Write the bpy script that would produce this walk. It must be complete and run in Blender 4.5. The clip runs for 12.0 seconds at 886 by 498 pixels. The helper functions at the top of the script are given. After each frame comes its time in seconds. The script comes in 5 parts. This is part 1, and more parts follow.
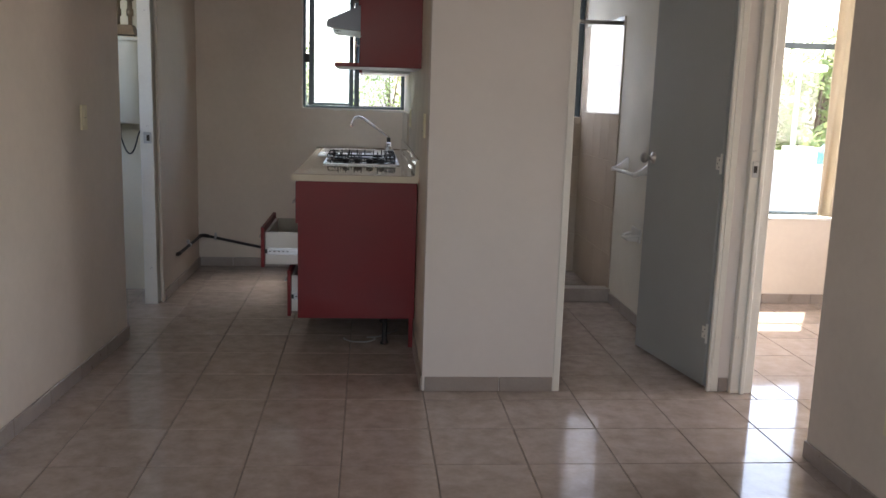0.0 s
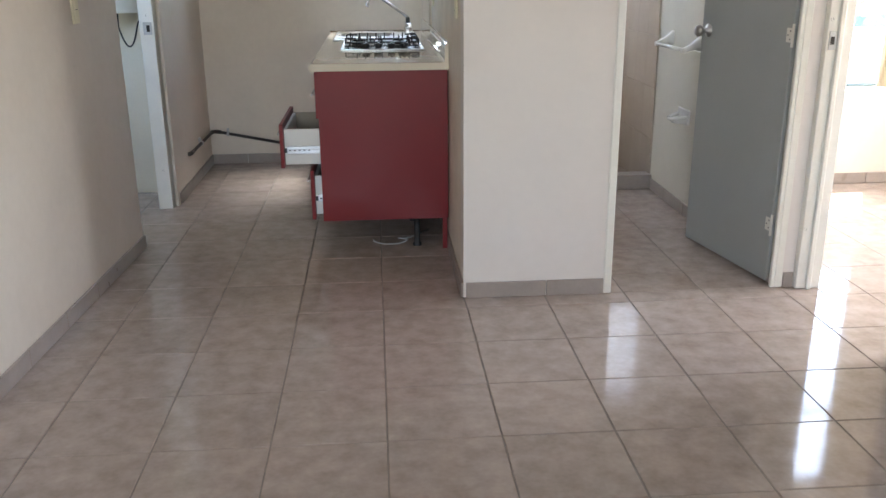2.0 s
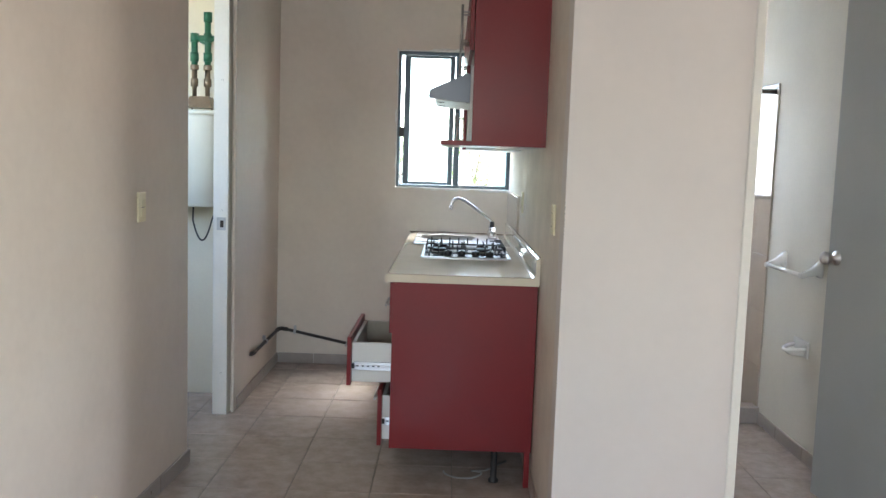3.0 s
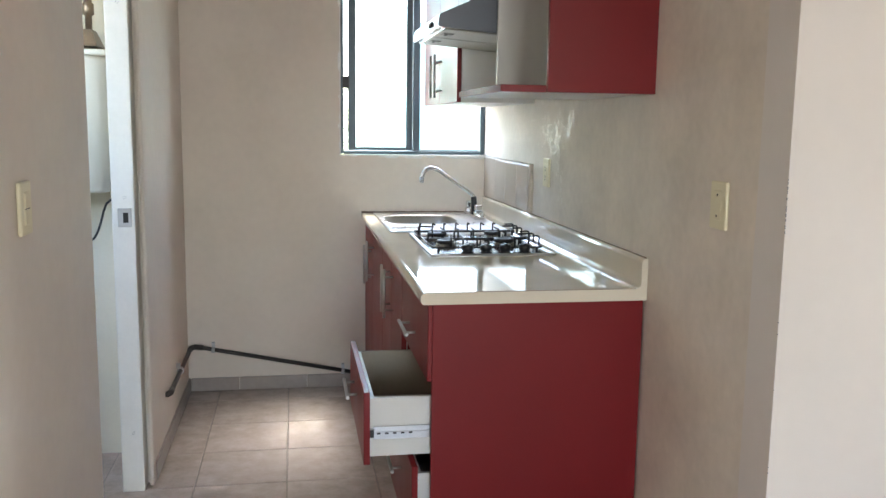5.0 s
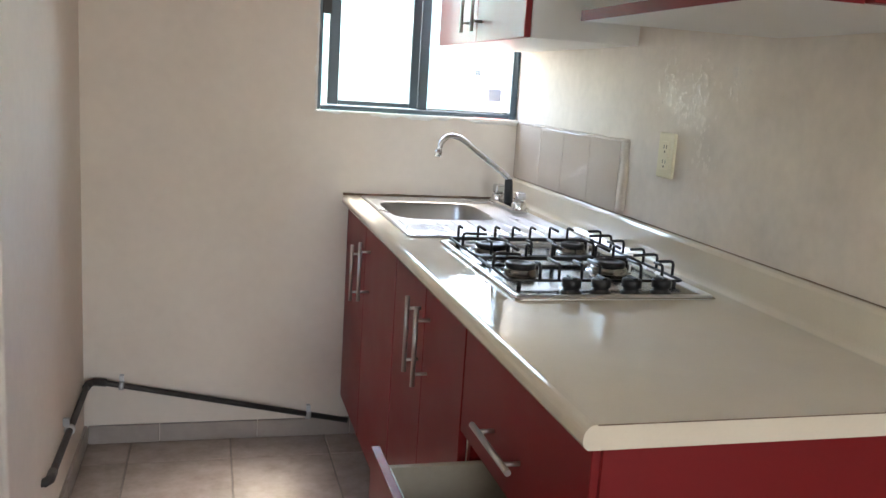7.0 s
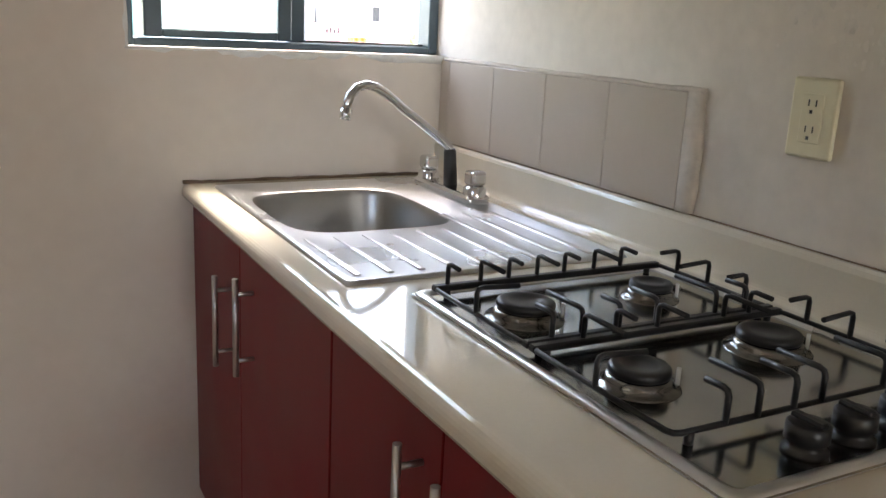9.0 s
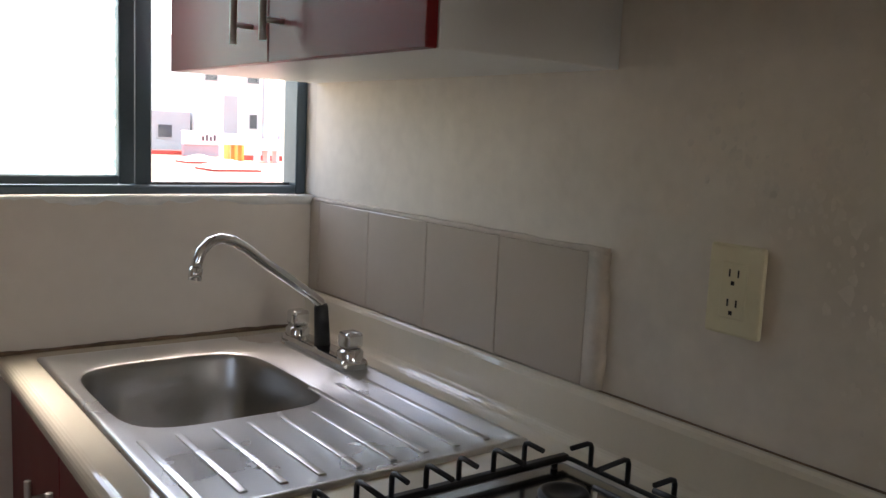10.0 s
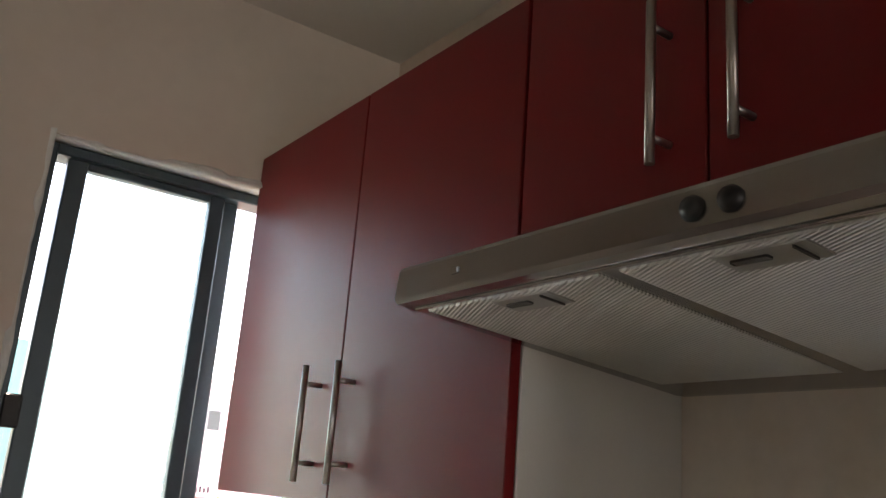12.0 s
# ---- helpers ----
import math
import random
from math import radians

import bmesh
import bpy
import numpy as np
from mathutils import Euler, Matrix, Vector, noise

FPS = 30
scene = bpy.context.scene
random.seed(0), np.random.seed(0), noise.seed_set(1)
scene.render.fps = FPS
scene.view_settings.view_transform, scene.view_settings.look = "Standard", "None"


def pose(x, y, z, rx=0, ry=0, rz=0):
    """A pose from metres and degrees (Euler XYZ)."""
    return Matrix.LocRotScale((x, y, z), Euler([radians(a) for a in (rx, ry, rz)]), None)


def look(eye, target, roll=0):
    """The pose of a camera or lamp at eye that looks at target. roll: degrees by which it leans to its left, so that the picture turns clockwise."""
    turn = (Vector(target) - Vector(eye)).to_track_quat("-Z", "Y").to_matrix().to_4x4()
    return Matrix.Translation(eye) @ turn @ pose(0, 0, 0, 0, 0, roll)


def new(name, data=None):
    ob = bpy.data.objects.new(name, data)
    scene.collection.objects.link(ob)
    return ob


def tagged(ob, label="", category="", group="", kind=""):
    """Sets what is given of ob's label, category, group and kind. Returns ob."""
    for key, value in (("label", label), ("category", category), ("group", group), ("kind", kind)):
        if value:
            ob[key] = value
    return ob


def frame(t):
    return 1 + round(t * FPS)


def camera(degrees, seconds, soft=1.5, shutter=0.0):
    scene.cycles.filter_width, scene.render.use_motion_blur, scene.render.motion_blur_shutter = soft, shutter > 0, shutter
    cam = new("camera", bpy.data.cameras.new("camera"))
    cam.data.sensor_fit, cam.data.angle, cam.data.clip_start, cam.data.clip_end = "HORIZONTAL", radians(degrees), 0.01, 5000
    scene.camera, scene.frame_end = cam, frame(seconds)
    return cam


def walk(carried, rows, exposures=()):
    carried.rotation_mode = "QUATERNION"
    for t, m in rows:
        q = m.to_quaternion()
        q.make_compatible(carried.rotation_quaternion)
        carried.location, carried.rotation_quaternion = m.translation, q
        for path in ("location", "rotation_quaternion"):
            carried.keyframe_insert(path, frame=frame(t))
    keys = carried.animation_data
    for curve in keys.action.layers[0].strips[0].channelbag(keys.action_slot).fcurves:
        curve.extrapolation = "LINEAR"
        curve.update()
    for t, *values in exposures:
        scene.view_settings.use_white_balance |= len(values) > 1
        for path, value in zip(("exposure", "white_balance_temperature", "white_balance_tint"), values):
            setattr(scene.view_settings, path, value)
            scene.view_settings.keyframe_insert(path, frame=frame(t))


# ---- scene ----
cam = camera(54.2, 12.0)
PATH = [
    (0, (0.236, -0.044, 1.296), (0.409, 1.918, 0.946), 1.8),
    (0.5, (0.179, 0.138, 1.273), (0.367, 2.049, 0.717), 0.8),
    (1, (0.166, 0.202, 1.284), (0.383, 2.057, 0.569), -0.7),
    (1.5, (0.169, 0.242, 1.293), (0.337, 2.1, 0.57), -1.0),
    (2, (0.151, 0.303, 1.298), (0.294, 2.2, 0.679), -0.4),
    (2.5, (0.147, 0.559, 1.354), (0.228, 2.531, 1.034), 1.3),
    (3, (0.107, 0.779, 1.357), (0.094, 2.769, 1.153), 1.9),
    (3.2, (0.057, 0.884, 1.322), (0.046, 2.875, 1.138), 1.8),
    (4.8, (-0.417, 1.958, 1.335), (-0.142, 3.92, 1.059), 1.0),
    (5, (-0.479, 2.054, 1.333), (-0.141, 4.004, 1.047), 0.8),
    (5.5, (-0.52, 2.396, 1.313), (-0.154, 4.338, 1.005), 0.0),
    (6, (-0.538, 2.758, 1.304), (-0.187, 4.697, 0.963), 1.2),
    (6.5, (-0.596, 3.089, 1.3), (-0.119, 4.995, 0.927), 3.2),
    (7, (-0.597, 3.365, 1.288), (-0.076, 5.26, 0.916), 3.7),
    (7.5, (-0.576, 3.684, 1.275), (0.068, 5.536, 0.879), 3.1),
    (7.7, (-0.592, 3.812, 1.267), (0.19, 5.605, 0.853), 3.0),
    (9.3, (-0.5, 4.57, 1.253), (0.512, 6.219, 0.747), 2.6),
    (9.5, (-0.47, 4.627, 1.264), (0.649, 6.227, 0.83), 2.5),
    (10, (-0.407, 4.664, 1.321), (0.766, 6.262, 1.061), 2.6),
    (10.5, (-0.387, 4.665, 1.354), (0.716, 6.333, 1.312), 4.0),
    (11, (-0.441, 4.654, 1.397), (0.691, 6.288, 1.613), 3.8),
    (11.2, (-0.458, 4.658, 1.397), (0.691, 6.262, 1.721), 3.9),
    (11.5, (-0.478, 4.651, 1.438), (0.642, 6.246, 1.884), 3.8),
    (11.6, (-0.49, 4.637, 1.446), (0.612, 6.229, 1.947), 4.6),
    (12, (-0.511, 4.685, 1.449), (0.589, 6.266, 1.988), 4.5),
]
EXPOSURES = [
    (0.0, 3.25, 7200, 17), (0.5, 3.42, 7050, 15), (1.0, 4.1, 6850, 12), (1.5, 4.3, 6900, 12), (2.0, 4.32, 6750, 11),
    (2.5, 4.34, 6550, 10), (3.0, 4.45, 6650, 10), (5.0, 4.75, 6850, 11), (5.5, 4.75, 6900, 12), (6.0, 4.78, 6950, 13), (6.5, 4.83, 7150, 15),
    (7.0, 4.8, 7100, 15), (7.5, 4.45, 7550, 18), (9.5, 4.12, 7550, 18), (10.0, 3.2, 7700, 20), (10.5, 2.55, 7700, 25), (11.0, 2.05, 7900, 26),
    (11.5, 2.4, 7700, 26), (12.0, 3.6, 7900, 20)]
walk(cam, [(t, look(eye, target, roll)) for t, eye, target, roll in PATH], EXPOSURES)

# ---------------------------------------------------------------- light
SUN_ELEVATION, SUN_FROM = radians(65), Vector((0.5, 0.87))
world = bpy.data.worlds.new("daylight")
scene.world = world
world.use_nodes = True
sky = world.node_tree.nodes.new("ShaderNodeTexSky")
sky.sky_type, sky.sun_disc = "NISHITA", False
sky.sun_elevation, sky.sun_rotation = SUN_ELEVATION, math.atan2(SUN_FROM.x, SUN_FROM.y)
sky.dust_density = 2.0
world.node_tree.nodes["Background"].inputs["Strength"].default_value = 0.15
world.node_tree.links.new(sky.outputs[0], world.node_tree.nodes["Background"].inputs[0])

sun = new("sun", bpy.data.lights.new("sun", "SUN"))
sun.data.energy, sun.data.angle, sun.data.color = 3.0, radians(0.53), (1.0, 0.95, 0.88)
horizontal = SUN_FROM.normalized() * math.cos(SUN_ELEVATION)
sun.matrix_world = look((horizontal.x * 30, horizontal.y * 30, math.sin(SUN_ELEVATION) * 30), (0, 0, 0))

# daylight of the living room's window behind the walker
daylight = new("living_window_daylight", bpy.data.lights.new("living_window_daylight", "AREA"))
daylight.data.shape, daylight.data.size, daylight.data.size_y = "RECTANGLE", 1.35, 1.15
daylight.data.energy, daylight.data.color = 3.0, (0.80, 0.90, 1.0)
daylight.matrix_world = look((-0.2, -2.52, 1.5), (0.5, 3, 1.2))


# added fill lamp in an invented side opening, brightens the bedroom
bed_fill = new("bedroom_fill_light", bpy.data.lights.new("bedroom_fill_light", "AREA"))
bed_fill.data.shape, bed_fill.data.size, bed_fill.data.size_y = "RECTANGLE", 1.1, 1.1
bed_fill.data.energy, bed_fill.data.color = 3.0, (1.0, 0.98, 0.96)
bed_fill.matrix_world = look((4.14, 3.6, 1.5), (2.6, 4.8, 0.9))

# sunlight that the kitchen window's frosted pane scatters down to the floor
pane_daylight = new("frosted_pane_daylight", bpy.data.lights.new("frosted_pane_daylight", "AREA"))
pane_daylight.data.shape, pane_daylight.data.size, pane_daylight.data.size_y = "RECTANGLE", 0.24, 0.16
pane_daylight.data.energy, pane_daylight.data.color, pane_daylight.data.spread = 0.085, (0.97, 0.98, 1.0), radians(36)
pane_daylight.matrix_world = look((-0.05, 6.37, 1.70), (-0.47, 5.70, 0))


# ---------------------------------------------------------------- materials
def material(name, colour, rough=0.5, metal=0.0, spread=0.12, scale=6.0, fine=90.0, bump=0.15, depth=0.002,
             per_object=0.0, coat=0.0, rough_spread=0.1, tint=None):
    """A surface with variation at two scales, fine relief, and an offset for each object."""
    m = bpy.data.materials.new(name)
    m.use_nodes = True
    n, l = m.node_tree.nodes, m.node_tree.links
    b = n["Principled BSDF"]
    geo, info = n.new("ShaderNodeNewGeometry"), n.new("ShaderNodeObjectInfo")
    shift = n.new("ShaderNodeVectorMath")
    shift.operation = "MULTIPLY_ADD"
    shift.inputs[1].default_value = (0, 0, 0)
    rnd = n.new("ShaderNodeVectorMath")
    rnd.operation = "SCALE"
    rnd.inputs[0].default_value = (7, 11, 13)
    add = n.new("ShaderNodeVectorMath")
    l.new(info.outputs["Random"], rnd.inputs["Scale"])
    l.new(geo.outputs["Position"], add.inputs[0])
    if per_object:
        l.new(rnd.outputs[0], add.inputs[1])
    coarse, grain = n.new("ShaderNodeTexNoise"), n.new("ShaderNodeTexNoise")
    coarse.inputs["Scale"].default_value, coarse.inputs["Detail"].default_value = scale, 5
    grain.inputs["Scale"].default_value, grain.inputs["Detail"].default_value = fine, 4
    l.new(add.outputs[0], coarse.inputs["Vector"])
    l.new(add.outputs[0], grain.inputs["Vector"])
    mix = n.new("ShaderNodeMath")
    mix.operation = "MULTIPLY_ADD"
    l.new(grain.outputs[0], mix.inputs[0])
    mix.inputs[1].default_value = 0.35
    l.new(coarse.outputs[0], mix.inputs[2])
    ramp = n.new("ShaderNodeValToRGB")
    ramp.color_ramp.elements[0].position, ramp.color_ramp.elements[1].position = 0.42, 0.92
    low = [c * (1 - spread) for c in colour]
    high = [min(1, c * (1 + spread)) for c in (tint or colour)]
    ramp.color_ramp.elements[0].color, ramp.color_ramp.elements[1].color = (*low, 1), (*high, 1)
    l.new(mix.outputs[0], ramp.inputs[0])
    out = ramp.outputs[0]
    if per_object:
        hsv = n.new("ShaderNodeHueSaturation")
        val = n.new("ShaderNodeMapRange")
        val.inputs["To Min"].default_value, val.inputs["To Max"].default_value = 1 - per_object, 1 + per_object
        l.new(info.outputs["Random"], val.inputs["Value"])
        l.new(val.outputs[0], hsv.inputs["Value"])
        l.new(out, hsv.inputs["Color"])
        out = hsv.outputs[0]
    l.new(out, b.inputs["Base Color"])
    rr = n.new("ShaderNodeMapRange")
    rr.inputs["From Min"].default_value, rr.inputs["From Max"].default_value = 0.3, 0.7
    rr.inputs["To Min"].default_value = max(0.02, rough * (1 - rough_spread))
    rr.inputs["To Max"].default_value = min(1, rough * (1 + rough_spread))
    l.new(coarse.outputs[0], rr.inputs["Value"])
    l.new(rr.outputs[0], b.inputs["Roughness"])
    b.inputs["Metallic"].default_value = metal
    b.inputs["Coat Weight"].default_value = coat
    if bump:
        bp = n.new("ShaderNodeBump")
        bp.inputs["Strength"].default_value, bp.inputs["Distance"].default_value = bump, depth
        l.new(mix.outputs[0], bp.inputs["Height"])
        l.new(bp.outputs[0], b.inputs["Normal"])
    return m


def glass(name, tint=(1, 1, 1), film=0.0, film_colour=(0.9, 0.95, 0.95), blur=0.0):
    """A thin pane: clear, with gloss by angle; film: the share that a frosted foil scatters."""
    m = bpy.data.materials.new(name)
    m.use_nodes = True
    n, l = m.node_tree.nodes, m.node_tree.links
    n.remove(n["Principled BSDF"])
    clear, gloss, mix, fres = (n.new("ShaderNodeBsdfTransparent"), n.new("ShaderNodeBsdfGlossy"),
                               n.new("ShaderNodeMixShader"), n.new("ShaderNodeLayerWeight"))
    clear.inputs[0].default_value = (*tint, 1)
    gloss.inputs["Roughness"].default_value = 0.03
    rise, share = n.new("ShaderNodeMath"), n.new("ShaderNodeMath")
    rise.operation, share.operation = "POWER", "MULTIPLY_ADD"
    rise.inputs[1].default_value, share.inputs[1].default_value, share.inputs[2].default_value = 5, 0.9, 0.04
    l.new(fres.outputs["Facing"], rise.inputs[0])
    l.new(rise.outputs[0], share.inputs[0])
    body = clear.outputs[0]
    if blur:
        soft_glass, half = n.new("ShaderNodeBsdfRefraction"), n.new("ShaderNodeMixShader")
        soft_glass.inputs["Color"].default_value = (*tint, 1)
        soft_glass.inputs["Roughness"].default_value, soft_glass.inputs["IOR"].default_value = 0.16, 1.1
        half.inputs[0].default_value = blur
        l.new(body, half.inputs[1])
        l.new(soft_glass.outputs[0], half.inputs[2])
        body = half.outputs[0]
    if film:
        foil, both = n.new("ShaderNodeBsdfTranslucent"), n.new("ShaderNodeMixShader")
        foil.inputs[0].default_value = (*film_colour, 1)
        both.inputs[0].default_value = film
        l.new(body, both.inputs[1])
        l.new(foil.outputs[0], both.inputs[2])
        body = both.outputs[0]
    l.new(share.outputs[0], mix.inputs[0])
    l.new(body, mix.inputs[1])
    l.new(gloss.outputs[0], mix.inputs[2])
    l.new(mix.outputs[0], n["Material Output"].inputs[0])
    return m


def mesh_filter(name):
    """Aluminium filter mesh with fine slanting ribs."""
    m = material(name, (0.55, 0.54, 0.50), 0.45, 0.7, 0.06, 20, 300, 0)
    n, l = m.node_tree.nodes, m.node_tree.links
    wave, coord, turn, bp = (n.new("ShaderNodeTexWave"), n.new("ShaderNodeNewGeometry"),
                             n.new("ShaderNodeMapping"), n.new("ShaderNodeBump"))
    turn.inputs["Rotation"].default_value = (0, 0, radians(25))
    wave.inputs["Scale"].default_value = 70
    bp.inputs["Strength"].default_value, bp.inputs["Distance"].default_value = 0.55, 0.003
    l.new(coord.outputs["Position"], turn.inputs[0])
    l.new(turn.outputs[0], wave.inputs[0])
    l.new(wave.outputs["Fac"], bp.inputs["Height"])
    l.new(bp.outputs[0], n["Principled BSDF"].inputs["Normal"])
    return m


PAINT = material("beige_wall_paint", (0.70, 0.62, 0.54), 0.75, 0, 0.05, 2.5, 28, 0.12, 0.003, tint=(0.72, 0.645, 0.565))
WORN_PAINT = material("stained_kitchen_paint", (0.70, 0.62, 0.53), 0.7, 0, 0.11, 4.5, 35, 0.3, 0.003, tint=(0.72, 0.645, 0.56))
PALE_PAINT = material("pale_wall_paint", (0.73, 0.675, 0.63), 0.75, 0, 0.035, 2.5, 28, 0.12, 0.003)
CEILING = material("white_ceiling_paint", (0.78, 0.75, 0.70), 0.85, 0, 0.04, 3, 80, 0.25, 0.003)
TILE = material("taupe_glazed_tile", (0.345, 0.280, 0.248), 0.08, 0, 0.07, 14, 60, 0.05, 0.001, per_object=0.04, rough_spread=0.25, tint=(0.43, 0.355, 0.316))
GROUT = material("grey_grout", (0.22, 0.19, 0.17), 0.9, 0, 0.25, 12, 120, 0.4)
SKIRT = material("taupe_skirting_tile", (0.34, 0.29, 0.26), 0.3, 0, 0.12, 9, 60, 0.05, 0.001, per_object=0.02)
SPLASH_TILE = material("beige_splash_tile", (0.51, 0.435, 0.36), 0.09, 0, 0.03, 5, 50, 0.03, 0.001, per_object=0.02)
RED = material("red_laminate", (0.18, 0.0065, 0.0085), 0.42, 0, 0.08, 4, 150, 0.06, 0.0006)
RED.node_tree.nodes["Principled BSDF"].inputs["Specular IOR Level"].default_value = 0.36
HOOD_END_SHADE = material("dark_grey_hood_end_shade", (0.11, 0.12, 0.14), 0.35, 0.3, 0.08, 6, 150, 0.03, 0.0005)
WHITE = material("white_melamine", (0.74, 0.73, 0.70), 0.42, 0, 0.03, 5, 150, 0.05, 0.0006)
WORKTOP_MAT = material("cream_laminate", (0.74, 0.665, 0.54), 0.06, 0, 0.04, 8, 200, 0.04, 0.0005, coat=0.3)
BROWN_SEAL = material("brown_sealant", (0.16, 0.10, 0.06), 0.7, 0, 0.4, 30, 120, 0.3)
STEEL = material("brushed_steel", (0.70, 0.70, 0.70), 0.30, 1, 0.05, 6, 220, 0.02, 0.0003, rough_spread=0.15)
BOWL_STEEL = material("darker_satin_bowl_steel", (0.43, 0.42, 0.40), 0.33, 1, 0.06, 6, 220, 0.03, 0.0003)
HOB_STEEL = material("polished_hob_steel", (0.40, 0.40, 0.395), 0.17, 1, 0.06, 8, 200, 0.04, 0.0005, rough_spread=0.4)
HOOD_STEEL = material("hood_steel", (0.36, 0.355, 0.345), 0.2, 1, 0.06, 5, 200, 0.04, 0.0005)
CHROME = material("chrome", (0.72, 0.72, 0.72), 0.07, 1, 0.03, 10, 200, 0)
HANDLE = material("satin_nickel", (0.46, 0.44, 0.42), 0.36, 1, 0.04, 10, 200, 0)
BLACK = material("black_enamel", (0.009, 0.009, 0.010), 0.42, 0, 0.3, 20, 150, 0.1, 0.0006)
RUBBER = material("black_plastic", (0.02, 0.02, 0.021), 0.5, 0, 0.3, 20, 150, 0.1, 0.0006)
ALU_CAST = material("cast_burner_aluminium", (0.22, 0.22, 0.215), 0.2, 1, 0.1, 20, 150, 0.1, 0.0006)
FRAME = material("dark_blue_grey_aluminium", (0.055, 0.085, 0.105), 0.38, 0.2, 0.12, 8, 150, 0.04, 0.0005)
BATH_PAINT = material("cream_bathroom_paint", (0.66, 0.64, 0.56), 0.75, 0, 0.06, 3, 70, 0.25, 0.003)
YARD_PAINT = material("cream_yard_paint", (0.73, 0.675, 0.53), 0.75, 0, 0.06, 3, 70, 0.25, 0.003)
WHITE_PAINT = material("white_enamel_paint", (0.76, 0.74, 0.675), 0.4, 0, 0.05, 5, 80, 0.08, 0.001)
DOOR_GREY = material("grey_door_paint", (0.36, 0.375, 0.365), 0.45, 0, 0.05, 3, 160, 0.08, 0.0008)
IVORY = material("ivory_plastic", (0.74, 0.67, 0.47), 0.35, 0, 0.04, 20, 150, 0.02, 0.0005)
DRAWER_BROWN = material("brown_drawer_inside", (0.33, 0.28, 0.22), 0.6, 0, 0.1, 6, 100, 0.1, 0.001)
HOOD_SLOT = material("grey_latch_recess", (0.07, 0.066, 0.06), 0.5, 0.2, 0.2, 20, 100, 0)
SLOT = material("dark_slot", (0.012, 0.010, 0.008), 0.7, 0, 0.2, 20, 100, 0)
MORTAR = material("rough_mortar", (0.58, 0.50, 0.42), 0.9, 0, 0.15, 20, 90, 0.5, 0.003)
PLASTER = material("white_filler", (0.80, 0.79, 0.76), 0.85, 0, 0.08, 20, 90, 0.5, 0.003)
PEEL = material("peeling_paint", (0.72, 0.645, 0.56), 0.3, 0, 0.08, 30, 120, 0.4, 0.002)
IRON = material("dark_iron_pipe", (0.05, 0.046, 0.044), 0.5, 0.3, 0.35, 15, 120, 0.2, 0.001)
ZINC = material("zinc_plate", (0.5, 0.51, 0.52), 0.35, 0.9, 0.1, 20, 120, 0.05, 0.0005)
GREEN_PIPE = material("green_plastic_pipe", (0.02, 0.13, 0.07), 0.4, 0, 0.1, 12, 80, 0.05, 0.0005)
BRONZE = material("bronze_fitting", (0.27, 0.21, 0.15), 0.4, 0.8, 0.15, 20, 100, 0.1, 0.0006)
HEATER = material("heater_enamel", (0.72, 0.70, 0.60), 0.35, 0, 0.03, 5, 100, 0.02, 0.0005)
CERAMIC = material("white_ceramic", (0.78, 0.77, 0.74), 0.12, 0, 0.03, 10, 100, 0)
CURTAIN = material("cream_curtain_cloth", (0.62, 0.54, 0.42), 0.9, 0, 0.08, 8, 260, 0.3, 0.001)
SHOWER_TILE = material("glossy_shower_tile", (0.50, 0.425, 0.35), 0.06, 0, 0.05, 5, 50, 0.02, 0.0006, per_object=0.03)
SHOWER_TILE.node_tree.nodes["Principled BSDF"].inputs["Specular IOR Level"].default_value = 0.25
FILTER = mesh_filter("hood_filter_mesh")
FILTER_PLAIN = material("dull_filter_aluminium", (0.38, 0.37, 0.34), 0.5, 0.7, 0.06, 20, 200, 0.05, 0.0005)
CLEAR = glass("clear_glass", (0.96, 0.98, 0.97))
FILM = glass("frosted_film", (0.92, 0.98, 0.975), 0.13, (0.86, 0.95, 0.94), 0.70)
MOTIF = glass("film_motif", (0.95, 1, 1), 0.36, (0.97, 0.99, 0.99))
BATH_GLASS = glass("bath_frosted_glass", (0.9, 0.95, 1.0), 0.45, (0.92, 0.96, 1.0))
GROUND = material("ground_soil", (0.16, 0.15, 0.12), 0.95, 0, 0.3, 0.15, 2, 0.2, 0.02)
RED_ROOF = material("red_waterproofing", (0.36, 0.055, 0.042), 0.8, 0, 0.2, 0.6, 8, 0.2, 0.01, tint=(0.42, 0.10, 0.075))
RENDER_WHITE = material("white_render", (0.72, 0.71, 0.68), 0.85, 0, 0.08, 0.5, 8, 0.2, 0.01)
RENDER_GREY = material("grey_render", (0.36, 0.36, 0.36), 0.85, 0, 0.12, 0.5, 8, 0.2, 0.01)
RENDER_CREAM = material("cream_render", (0.62, 0.52, 0.40), 0.85, 0, 0.1, 0.5, 8, 0.2, 0.01)
MINT = material("mint_render", (0.16, 0.33, 0.31), 0.85, 0, 0.1, 0.5, 8, 0.2, 0.01)
DARK_PANE = material("dark_window_glass", (0.05, 0.06, 0.07), 0.1, 0, 0.2, 1, 10, 0)
DISH_BLUE = material("pale_blue_dish", (0.35, 0.45, 0.60), 0.5, 0.1, 0.08, 3, 30, 0.05)
LEAF = material("green_leaves", (0.10, 0.17, 0.035), 0.6, 0, 0.35, 1.2, 12, 0.2, 0.01, tint=(0.17, 0.25, 0.06))
BARK = material("grey_bark", (0.12, 0.09, 0.07), 0.9, 0, 0.3, 5, 40, 0.5, 0.01)
TEAL = material("teal_tarpaulin", (0.05, 0.30, 0.30), 0.55, 0, 0.15, 4, 40, 0.2, 0.005)
YELLOW = material("yellow_paint", (0.60, 0.48, 0.10), 0.6, 0, 0.1, 4, 40, 0.1, 0.003)


